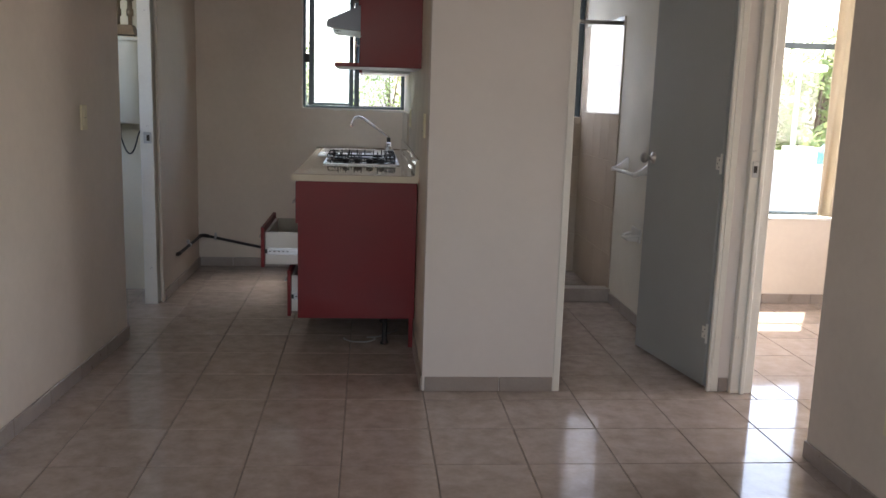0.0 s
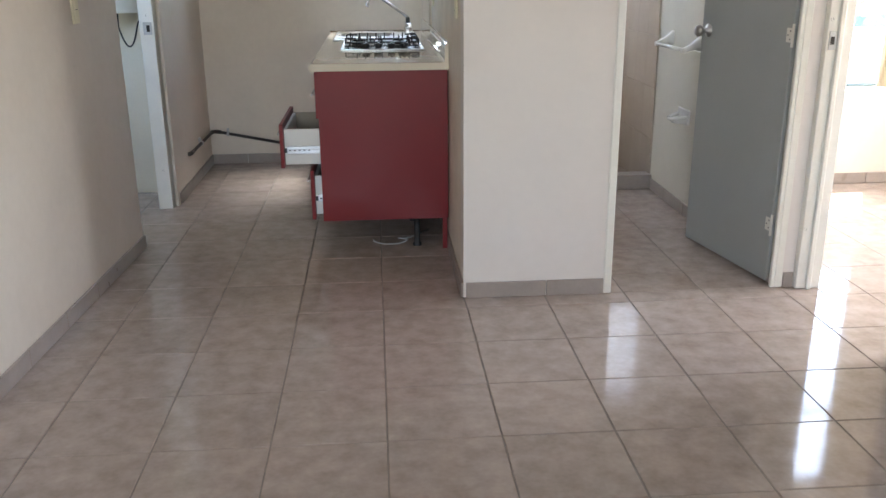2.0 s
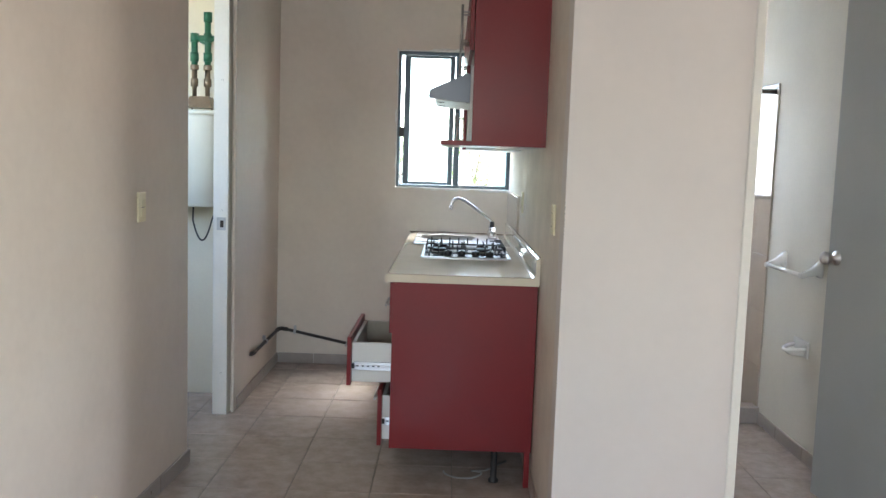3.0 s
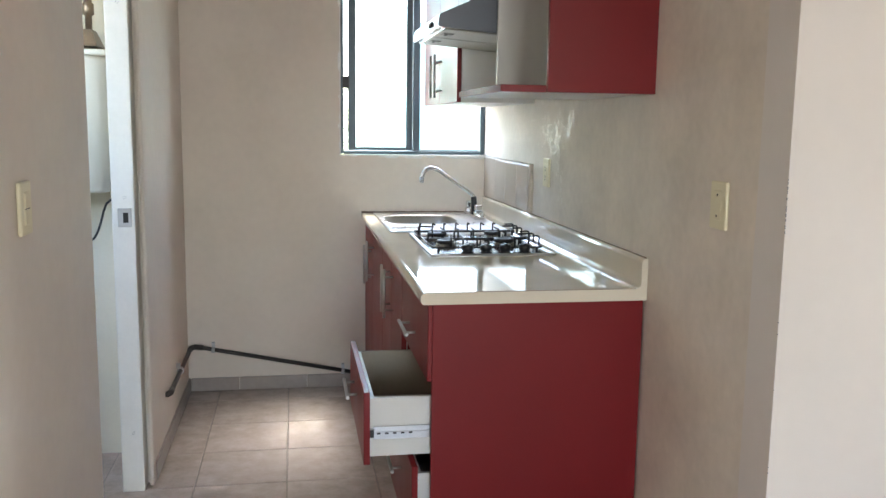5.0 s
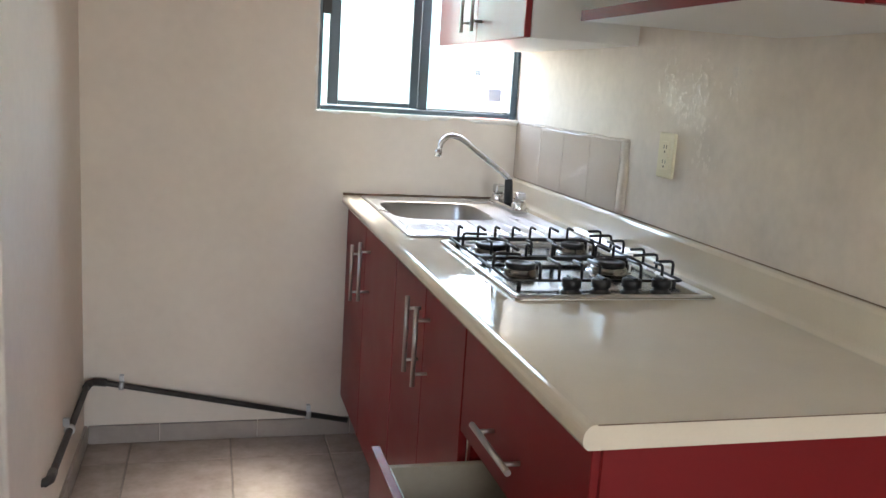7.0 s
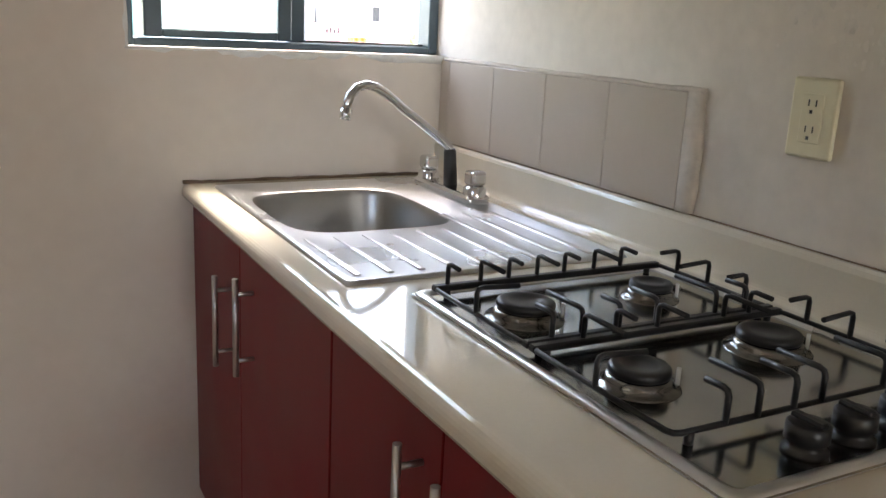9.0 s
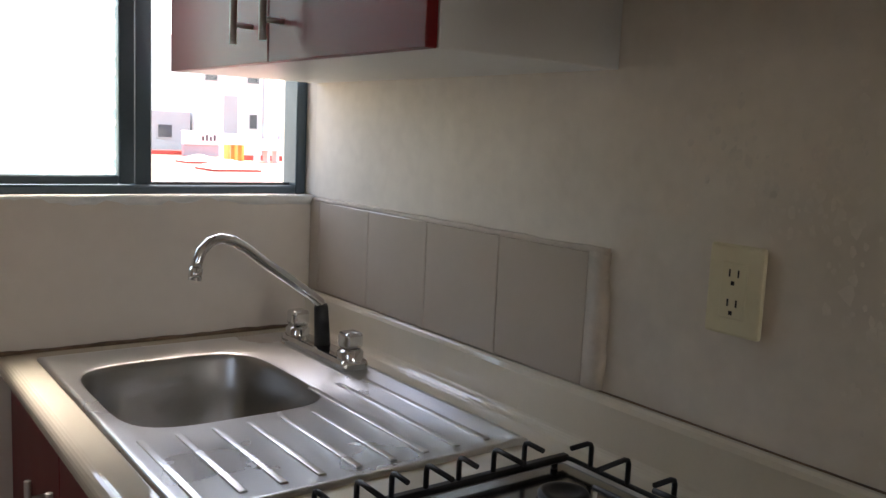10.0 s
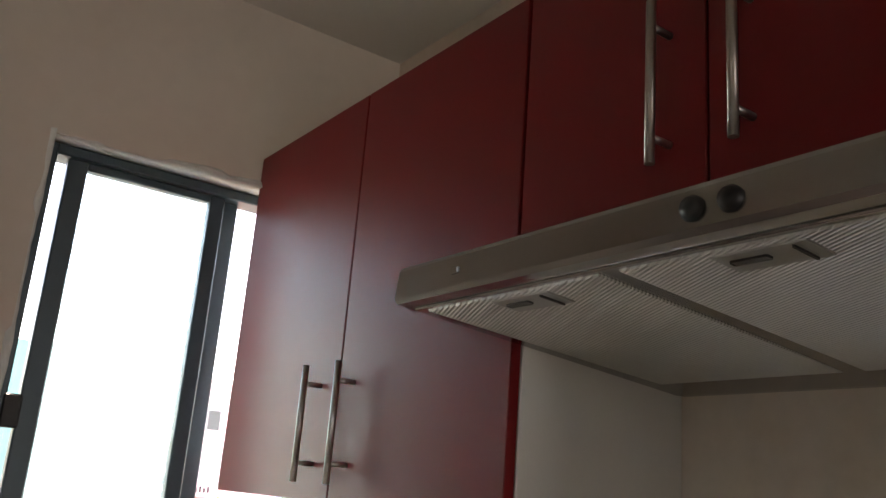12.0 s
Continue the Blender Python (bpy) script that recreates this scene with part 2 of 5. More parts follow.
# ---------------------------------------------------------------- building blocks
def block(bm, x0, x1, y0, y1, z0, z1, bevel=0.0, segments=1):
    """Adds a box to bm, its edges rounded by bevel."""
    r = bmesh.ops.create_cube(bm, size=1, matrix=Matrix.Translation(((x0 + x1) / 2, (y0 + y1) / 2, (z0 + z1) / 2))
                              @ Matrix.Diagonal((x1 - x0, y1 - y0, z1 - z0, 1)))
    if bevel:
        edges = {e for v in r["verts"] for e in v.link_edges}
        bmesh.ops.bevel(bm, geom=list(edges), offset=bevel, segments=segments, affect="EDGES", profile=0.5)
    return bm


def boxes(*specs, bevel=0.0, segments=1):
    bm = bmesh.new()
    for s in specs:
        block(bm, *s, bevel=bevel, segments=segments)
    return bm


def tube(bm, points, radius, sides=12, closed=False):
    """Sweeps a round section along points."""
    pts = [Vector(p) for p in points]
    rings, up = [], None
    for i, p in enumerate(pts):
        a = pts[i - 1] if i or closed else p
        c = pts[(i + 1) % len(pts)] if i < len(pts) - 1 or closed else p
        d = (c - a).normalized()
        if up is None:
            up = d.orthogonal().normalized()
        up = (up - d * up.dot(d)).normalized()
        side = d.cross(up)
        r = radius[i] if isinstance(radius, (list, tuple)) else radius
        rings.append([bm.verts.new(p + (up * math.cos(q) + side * math.sin(q)) * r)
                      for q in (2 * math.pi * k / sides for k in range(sides))])
    pairs = list(zip(rings, rings[1:])) + ([(rings[-1], rings[0])] if closed else [])
    for a, c in pairs:
        for k in range(sides):
            f = bm.faces.new((a[k], a[(k + 1) % sides], c[(k + 1) % sides], c[k]))
            f.smooth = True
    if not closed:
        bm.faces.new(rings[0][::-1])
        bm.faces.new(rings[-1])
    return bm


def rod(a, b, radius, sides=12):
    return tube(bmesh.new(), [a, b], radius, sides)


def lathe(profile, centre, axis="z", sides=32):
    """Turns (radius, height) pairs about an axis through centre."""
    bm, rings = bmesh.new(), []
    turn = {"z": Matrix(), "x": Matrix.Rotation(radians(90), 4, "Y"), "y": Matrix.Rotation(radians(-90), 4, "X")}[axis]
    place = Matrix.Translation(centre) @ turn
    for r, h in profile:
        if r < 1e-6:
            rings.append([bm.verts.new(place @ Vector((0, 0, h)))])
        else:
            rings.append([bm.verts.new(place @ Vector((r * math.cos(q), r * math.sin(q), h)))
                          for q in (2 * math.pi * k / sides for k in range(sides))])
    for a, c in zip(rings, rings[1:]):
        for k in range(sides):
            quad = [a[k % len(a)], a[(k + 1) % len(a)], c[(k + 1) % len(c)], c[k % len(c)]]
            quad = list(dict.fromkeys(quad))
            if len(quad) > 2:
                f = bm.faces.new(quad)
                f.smooth = True
    return bm


def extrude_y(profile, y0, y1, bm=None):
    """Extrudes an (x, z) outline from y0 to y1."""
    bm = bm or bmesh.new()
    a = [bm.verts.new((x, y0, z)) for x, z in profile]
    b = [bm.verts.new((x, y1, z)) for x, z in profile]
    for k in range(len(a)):
        j = (k + 1) % len(a)
        bm.faces.new((a[k], a[j], b[j], b[k]))
    bm.faces.new(a[::-1])
    bm.faces.new(b)
    return bm


def solid(name, bm, mat):
    me = bpy.data.meshes.new(name)
    bmesh.ops.recalc_face_normals(bm, faces=bm.faces[:])
    bm.to_mesh(me)
    bm.free()
    me.materials.append(mat)
    return me


def part(name, bm, mat, parent, label=""):
    ob = new(name, solid(name, bm, mat))
    ob.parent = parent
    if label:
        tagged(ob, label)
    return ob


def thing(name, base, label, category, group="", kind=""):
    """An Empty at the thing's base; its parts are given in world metres."""
    ob = new(name)
    ob.empty_display_size = 0.05
    ob.matrix_world = Matrix.Translation(base)
    return tagged(ob, label, category, group, kind)


def piece(name, bm, mat, parent, label=""):
    """A part whose mesh is in world metres, under a thing with an offset base."""
    ob = part(name, bm, mat, parent, label)
    top = parent
    while top.parent:
        top = top.parent
    if parent is top:
        ob.matrix_parent_inverse = top.matrix_basis.inverted()
    return ob


def structure(name, bm, mat, label, category="wall"):
    return tagged(new(name, solid(name, bm, mat)), label, category, kind="structure")


def single(name, bm, mat, label, category, group=""):
    return tagged(new(name, solid(name, bm, mat)), label, category, group)


# ---------------------------------------------------------------- plan (metres)
WEST, EAST_K, NORTH, SOUTH = -1.003, 0.485, 6.365, -2.5   # living room and kitchen
FRONT = 3.627                                             # face of the wall end beside the bathroom
BATH_W, BATH_E, BED_W, BED_E = 0.605, 1.81, 1.98, 4.1
LIVING_E, BED_N, BED_S = 1.885, 5.365, 2.3
TOP = 2.46
DOOR_TOP = 2.08

# the living room's west wall runs slightly out of square
def west_face(y):
    return -1.004 - 0.046 * (4.44 - y)


bm_west = boxes((-1.15, WEST, 4.44, 5.25, 2.15, TOP), (-1.10, WEST, 5.25, NORTH, 0, TOP))
rim_low = [bm_west.verts.new((x, y, 0)) for x, y in ((-1.15, 4.44), (-1.40, 4.44), (-1.40, SOUTH), (west_face(SOUTH), SOUTH), (west_face(4.44), 4.44))]
rim_top = [bm_west.verts.new((v.co.x, v.co.y, TOP)) for v in rim_low]
for k in range(5):
    bm_west.faces.new((rim_low[k], rim_low[(k + 1) % 5], rim_top[(k + 1) % 5], rim_top[k]))
bm_west.faces.new(rim_low)
bm_west.faces.new(rim_top)
structure("wall_west", bm_west, PAINT, "beige painted plaster wall with a doorway to the utility yard")
structure("wall_kitchen_east", boxes((EAST_K, BATH_W, 3.74, NORTH, 0, TOP)), WORN_PAINT,
          "beige painted plaster wall behind the kitchen counter")
structure("wall_bath_front", boxes((EAST_K, 1.07, FRONT, 3.74, 0, TOP), (1.07, 1.835, FRONT, 3.74, DOOR_TOP, TOP),
                                   (1.835, BED_W, FRONT, 3.74, 0, TOP)), PALE_PAINT,
          "beige painted wall around the bathroom doorway")
structure("wall_bath_east", boxes((BATH_E, BED_W, 3.74, 6.53, 0, TOP)), BATH_PAINT, "cream painted wall between bathroom and bedroom")
structure("wall_living_east", boxes((LIVING_E, BED_W, SOUTH, 2.90, 0, TOP), (LIVING_E, BED_W, 2.90, FRONT, DOOR_TOP, TOP),
                                    bevel=0.004), PAINT, "beige painted wall beside the bedroom doorway")
structure("wall_north", boxes((-1.15, -0.255, NORTH, 6.53, 0, TOP), (-0.255, EAST_K, NORTH, 6.53, 0, 1.173),
                              (-0.255, EAST_K, NORTH, 6.53, 2.045, TOP), (EAST_K, 0.95, NORTH, 6.53, 0, TOP),
                              (0.95, 1.80, NORTH, 6.53, 0, 1.165), (0.95, 1.80, NORTH, 6.53, 2.06, TOP),
                              (1.80, BATH_E, NORTH, 6.53, 0, TOP)), PAINT, "beige painted outer wall with window openings")
structure("wall_bedroom_north", boxes((BED_W, 2.05, BED_N, 5.58, 0, TOP), (2.05, 3.78, BED_N, 5.58, 0, 0.565),
                                      (2.05, 3.78, BED_N, 5.58, 2.25, TOP), (3.78, BED_E, BED_N, 5.58, 0, TOP)), PAINT,
          "cream painted bedroom wall under a wide window")
# this wall's opening is invented too, it only holds the fill lamp
structure("wall_bedroom_east", boxes((BED_E, 4.22, BED_S, 3.0, 0, TOP), (BED_E, 4.22, 3.0, 4.2, 0, 0.9), (BED_E, 4.22, 3.0, 4.2, 2.1, TOP), (BED_E, 4.22, 4.2, 5.58, 0, TOP)), PAINT, "cream painted bedroom side wall with an unseen opening for the fill lamp")
structure("wall_bedroom_south", boxes((BED_W, 4.22, BED_S - 0.12, BED_S, 0, TOP)), PAINT, "cream painted bedroom back wall")
structure("wall_south", boxes((-1.40, -0.9, SOUTH - 0.12, SOUTH, 0, TOP), (-0.9, 0.5, SOUTH - 0.12, SOUTH, 0, 0.9),
                              (-0.9, 0.5, SOUTH - 0.12, SOUTH, 2.1, TOP), (0.5, BED_W, SOUTH - 0.12, SOUTH, 0, TOP)), PAINT,
          "beige painted living room wall with a window opening")
structure("wall_utility_north", boxes((-2.5, -1.10, 5.57, 5.69, 0, TOP)), YARD_PAINT, "cream painted utility yard wall")
# unseen wall, the height of its opening sets how bright the yard is
structure("wall_utility_south", boxes((-2.5, -1.15, 3.9, 4.02, 0, 1.3), (-1.5, -1.15, 3.9, 4.02, 1.3, TOP)), YARD_PAINT, "unseen white painted utility yard wall with a wide opening sized to light the yard")
structure("wall_utility_west", boxes((-2.62, -2.5, 3.9, 5.69, 0, TOP)), YARD_PAINT, "white painted utility yard wall")
structure("ceiling", boxes((-1.40, BED_W, SOUTH - 0.12, 6.53, TOP, TOP + 0.15)), CEILING, "white painted concrete ceiling", "ceiling")
# unseen slab, added to keep a patch of sun off the sink
structure("roof_eave", boxes((0.40, 0.78, 6.53, 7.0, 2.50, 2.60)), CEILING, "short unseen concrete eave added to block a sun patch", "eave")
# unseen cover, added over the yard to cut the light from above
structure("ceiling_utility", boxes((-2.62, -1.40, 3.9, 5.69, TOP, TOP + 0.15)), CEILING, "unseen white painted utility yard ceiling that holds off sky light", "ceiling")
structure("ceiling_bedroom", boxes((BED_W, 4.22, BED_S - 0.12, 5.58, TOP, TOP + 0.15)), CEILING, "white painted concrete ceiling", "ceiling")
floor = structure("floor", boxes((-2.62, BED_W, SOUTH - 0.12, 6.53, -0.15, -0.003), (BED_W, 4.22, BED_S - 0.12, 5.58, -0.15, -0.003)),
                  GROUT, "taupe glazed ceramic tile floor with grey joints", "floor")


# ---------------------------------------------------------------- door frames, skirting
def door_frame(name, label, pieces):
    base = thing(name, (*[sum(v) / 2 for v in (pieces[0][0:2], pieces[0][2:4])], 0), label, "door frame", kind="structure")
    for k, p in enumerate(pieces):
        piece("jamb" if k < 2 else "head", boxes(p, bevel=0.004, segments=2), WHITE_PAINT, base)
    return base


bath_frame = door_frame("door_frame_1", "white painted metal frame of the bathroom doorway",
                        [(1.07, 1.102, 3.62, 3.75, 0, DOOR_TOP), (1.803, 1.835, 3.62, 3.70, 0, DOOR_TOP), (1.102, 1.803, 3.62, 3.75, DOOR_TOP - 0.03, DOOR_TOP)])
piece("stop", boxes((1.787, 1.803, 3.62, 3.64, 0, DOOR_TOP - 0.03), bevel=0.003), WHITE_PAINT, bath_frame)
bed_frame = door_frame("door_frame_2", "white painted metal frame of the bedroom doorway with a strike plate",
                       [(1.885, 1.99, 3.595, 3.628, 0, DOOR_TOP), (1.905, 1.99, 2.895, 2.915, 0, DOOR_TOP), (1.905, 1.99, 2.915, 3.595, DOOR_TOP - 0.03, DOOR_TOP)])
piece("stop", boxes((1.925, 1.945, 3.58, 3.595, 0, DOOR_TOP - 0.03), bevel=0.003), WHITE_PAINT, bed_frame)
plate = piece("strike_plate", boxes((1.893, 1.921, 3.591, 3.595, 0.985, 1.055), bevel=0.001), ZINC, bed_frame, "zinc strike plate")
piece("latch_hole", boxes((1.899, 1.914, 3.589, 3.5915, 1.005, 1.035)), SLOT, plate)
for z in (0.262, 1.10):
    piece("screw", lathe([(0, 0.002), (0.006, 0.002), (0.006, -0.002)], (1.897, 3.595, z), "y", 10), SLOT, bed_frame)
yard_frame = door_frame("door_frame_3", "white painted metal frame of the utility doorway with a strike plate",
                        [(-1.098, -1.022, 5.170, 5.25, 0, 2.15), (-1.155, -1.05, 4.44, 4.455, 0, 2.15), (-1.098, -1.03, 4.455, 5.170, 2.12, 2.15)])
piece("plaster_edge", boxes((-1.012, -0.996, 5.215, 5.262, 0, DOOR_TOP + 0.02), bevel=0.006, segments=2), PAINT, yard_frame)
plate = piece("strike_plate", boxes((-1.078, -1.033, 5.166, 5.170, 0.965, 1.03), bevel=0.001), ZINC, yard_frame, "zinc strike plate")
piece("latch_hole", boxes((-1.060, -1.043, 5.1638, 5.1662, 0.98, 1.015)), SLOT, plate)
for z in (0.222, 1.067, 1.72):
    piece("screw", lathe([(0, 0.002), (0.005, 0.002), (0.005, -0.002)], (-1.054, 5.169, z), "y", 10), SLOT, yard_frame)

SKIRT_MESHES = {}


def skirting(x0, y0, x1, y1, nx, ny, offset=0.0, high=0.066):
    """A run of skirting tiles from one end to the other; (nx, ny) is the way out of the wall."""
    a, b = Vector((x0, y0, 0)), Vector((x1, y1, 0))
    length, way = (b - a).length, (b - a).normalized()
    run = thing("baseboard", (x0, y0, 0), "taupe ceramic skirting tiles along the wall", "baseboard", kind="structure")
    at = -offset
    while at < length - 0.004:
        s, e = max(at, 0) + 0.0012, min(at + 0.334, length) - 0.0012
        at += 0.334
        if e - s < 0.01:
            continue
        key = (round(e - s, 3), high)
        if key not in SKIRT_MESHES:
            SKIRT_MESHES[key] = solid("skirting_tile", boxes((0, e - s, 0, 0.011, 0.0005, high), bevel=0.002), SKIRT)
        ob = new("skirting_tile", SKIRT_MESHES[key])
        ob.parent = run
        out = Vector((nx, ny, 0))
        cross = way.cross(out).z
        start = a + way * (s if cross > 0 else e)
        ob.matrix_basis = Matrix.Translation(start - a) @ Matrix.Rotation(math.atan2(out.y, out.x) - math.pi / 2, 4, "Z")
    return run


skirting(west_face(4.44), 4.44, west_face(-2.3), -2.3, 1, -0.046)
skirting(WEST - 0.11, 4.44, west_face(4.44) + 0.011, 4.44, 0, 1)
skirting(WEST, 5.27, WEST, NORTH, 1, 0)
skirting(WEST + 0.012, NORTH, EAST_K, NORTH, 0, -1, 0.1)
skirting(EAST_K - 0.011, FRONT, 1.07, FRONT, 0, -1, -0.02)
skirting(EAST_K, FRONT, EAST_K, NORTH - 0.012, -1, 0)
skirting(1.838, FRONT, 1.883, FRONT, 0, -1)
skirting(BED_W, 3.64, BED_W, BED_N, 1, 0)
skirting(LIVING_E, 2.90, LIVING_E, -2.3, -1, 0)
skirting(BED_W + 0.012, BED_N, BED_E, BED_N, 0, -1, 0.15)
skirting(BATH_E, 3.75, BATH_E, 5.345, -1, 0)
skirting(BATH_W, 3.75, BATH_W, 5.345, 1, 0)


# ---------------------------------------------------------------- windows
def bar(parent, x0, x1, y0, y1, z0, z1, name="window_frame"):
    return piece(name, boxes((x0, x1, y0, y1, z0, z1), bevel=0.003), FRAME, parent)


window = thing("window_1", (0.115, 6.435, 1.2), "dark aluminium sliding kitchen window with a patterned frosted pane", "window", kind="structure")
bar(window, -0.250, -0.232, 6.405, 6.47, 1.178, 2.042)
bar(window, 0.459, 0.484, 6.405, 6.47, 1.178, 2.042)
bar(window, -0.232, 0.459, 6.405, 6.47, 1.178, 1.195)
bar(window, -0.232, 0.459, 6.405, 6.47, 2.020, 2.042)
bar(window, 0.117, 0.154, 6.44, 6.468, 1.195, 2.020, "mullion")
sash = piece("sash", boxes((-0.210, -0.172, 6.408, 6.436, 1.197, 2.018), (0.080, 0.112, 6.408, 6.436, 1.197, 2.018),
                           (-0.172, 0.080, 6.408, 6.436, 1.197, 1.215), (-0.172, 0.080, 6.408, 6.436, 2.002, 2.018), bevel=0.003), FRAME, window)
piece("pane", boxes((-0.175, 0.083, 6.420, 6.424, 1.211, 2.006)), FILM, sash, "frosted pane with a leaf-cross pattern")
bmp = bmesh.new()
for row in range(16):
    for col in range(4):
        cx, cz = -0.148 + col * 0.103 - (row % 2) * 0.0515, 1.238 + row * 0.048
        if not -0.155 < cx < 0.066 or cz > 1.97:
            continue
        for k in range(4):
            q = radians(58 if k in (0, 2) else 122) + (math.pi if k > 1 else 0)
            ring = ((0.002, 0.0035), (0.009, 0.0085), (0.018, 0.0098), (0.025, 0.0075), (0.0285, 0.003))
            outline = ring + tuple((s, -w) for s, w in ring[::-1])
            bmp.faces.new([bmp.verts.new((cx + s * math.cos(q) - w * math.sin(q), 6.4185 - 0.0002 * (k % 2), cz + s * math.sin(q) + w * math.cos(q))) for s, w in outline])
tagged(piece("film_pattern", bmp, MOTIF, sash, "white leaf-cross foil pattern"), kind="stuff")
piece("latch", boxes((-0.238, -0.206, 6.398, 6.412, 1.50, 1.56), bevel=0.003), RUBBER, sash, "black sash latch")
piece("pane", boxes((-0.236, 0.119, 6.452, 6.456, 1.193, 2.022)), CLEAR, window)
piece("pane", boxes((0.152, 0.461, 6.452, 6.456, 1.193, 2.022)), CLEAR, window, "clear fixed pane")
piece("glazing_bead", boxes((0.154, 0.459, 6.436, 6.452, 1.195, 1.201), bevel=0.001), ALU_CAST, window)
rs = random.Random(3)


def uneven_strip(bm, start, end, size_a, size_b, wobble):
    """A trowelled strip from start to end; size_a and size_b are its cross-section's two edges."""
    a, b, u, v = Vector(start), Vector(end), Vector(size_a), Vector(size_b)
    count = max(2, int((b - a).length / 0.02))
    rings, drift = [], 0.0
    for k in range(count + 1):
        drift = drift * 0.7 + rs.uniform(-wobble, wobble)
        p, grow = a.lerp(b, k / count), 1 + drift
        rings.append([bm.verts.new(q) for q in (p, p + u * grow, p + u * grow * 0.8 + v * grow, p + v)])
    for r0, r1 in zip(rings, rings[1:]):
        for k in range(4):
            f = bm.faces.new((r0[k], r0[(k + 1) % 4], r1[(k + 1) % 4], r1[k]))
            f.smooth = True
    bm.faces.new(rings[0])
    bm.faces.new(rings[-1][::-1])


bmf = bmesh.new()
uneven_strip(bmf, (-0.256, 6.406, 1.1775), (0.484, 6.406, 1.1775), (0, -0.047, 0), (0, 0, -0.016), 0.12)
uneven_strip(bmf, (-0.256, 6.406, 2.043), (0.18, 6.406, 2.043), (0, -0.044, 0), (0, 0, 0.012), 0.2)
uneven_strip(bmf, (-0.2495, 6.406, 1.173), (-0.2495, 6.406, 2.052), (0, -0.044, 0), (-0.011, 0, 0), 0.2)
piece("window_sill", bmf, PLASTER, window, "uneven white filler round the frame")

bath_window = thing("window_2", (1.37, 6.45, 1.165), "dark aluminium bathroom window with frosted panes", "window", kind="structure")
for q in ((0.952, 0.985, 1.167, 2.058), (1.752, 1.798, 1.167, 2.058), (0.985, 1.752, 1.167, 1.20), (0.985, 1.752, 2.025, 2.058), (1.34, 1.39, 1.20, 2.025)):
    bar(bath_window, q[0], q[1], 6.40, 6.46, q[2], q[3])
piece("pane", boxes((0.98, 1.345, 6.43, 6.434, 1.195, 2.03)), BATH_GLASS, bath_window)
piece("pane", boxes((1.385, 1.757, 6.44, 6.444, 1.195, 2.03)), BATH_GLASS, bath_window)

bed_window = thing("window_3", (2.7, 5.53, 0.6), "dark aluminium bedroom window with clear panes above a white sill", "window", kind="structure")
for q in ((2.052, 2.085, 0.577, 2.248), (3.758, 3.778, 0.577, 2.248), (2.085, 3.758, 0.577, 0.599), (2.085, 3.758, 2.22, 2.248), (2.085, 3.758, 1.665, 1.703), (2.40, 2.44, 0.599, 1.665)):
    bar(bed_window, q[0], q[1], 5.515, 5.535, q[2], q[3])
piece("pane", boxes((2.08, 3.76, 5.523, 5.527, 1.70, 2.225)), CLEAR, bed_window)
piece("pane", boxes((2.08, 2.405, 5.523, 5.527, 0.595, 1.67)), CLEAR, bed_window)
piece("pane", boxes((2.435, 3.76, 5.523, 5.527, 0.595, 1.67)), CLEAR, bed_window)
piece("window_sill", boxes((2.051, 3.779, BED_N - 0.01, 5.578, 0.5635, 0.576), bevel=0.003), PLASTER, bed_window, "white plaster sill")

# a heavy curtain drawn aside over the window's far part, its hem on the sill
curtain = thing("curtain", (3.5, 5.42, 0.577), "heavy cream curtain drawn aside, hem resting on the sill", "curtain")
bmu = bmesh.new()
front_rows, back_rows = [], []
for i in range(91):
    u = i / 90
    x = 3.205 + 0.56 * u
    row_f, row_b = [], []
    for j in range(13):
        v = j / 12
        swing = 0.026 * math.sin(u * 34 + 0.5 * math.sin(5 * v)) + 0.010 * math.sin(u * 71 + 2 * v)
        sway = 0.02 * math.sin(2.2 * v + 3 * u) * (1 - v)
        y = 5.432 + swing * (0.75 + 0.35 * v)
        row_f.append(bmu.verts.new((x + sway, y, 0.579 + 1.70 * (1 - v))))
        row_b.append(bmu.verts.new((x + sway, y + 0.003, 0.579 + 1.70 * (1 - v))))
    front_rows.append(row_f)
    back_rows.append(row_b)
for rows in (front_rows, back_rows):
    for a, b in zip(rows, rows[1:]):
        for j in range(12):
            bmu.faces.new((a[j], a[j + 1], b[j + 1], b[j])).smooth = True
for i in range(90):
    for j in (0, 12):
        bmu.faces.new((front_rows[i][j], front_rows[i + 1][j], back_rows[i + 1][j], back_rows[i][j]))
for i in (0, 90):
    for j in range(12):
        bmu.faces.new((front_rows[i][j], front_rows[i][j + 1], back_rows[i][j + 1], back_rows[i][j]))
piece("cloth", bmu, CURTAIN, curtain)


# ---------------------------------------------------------------- kitchen counter
def pull(parent, a, b, out, radius=0.0055):
    """A bar pull from a to b that stands off by out towards -x, on two posts."""
    a, b, o = Vector(a), Vector(b), Vector((-out, 0, 0))
    h = piece("handle", rod(a + o, b + o, radius, 12), HANDLE, parent, "satin nickel bar handle")
    for s in (0.16, 0.84):
        p = a.lerp(b, s)
        piece("post", rod(p, p + o, radius * 0.75, 8), HANDLE, h)
    return h


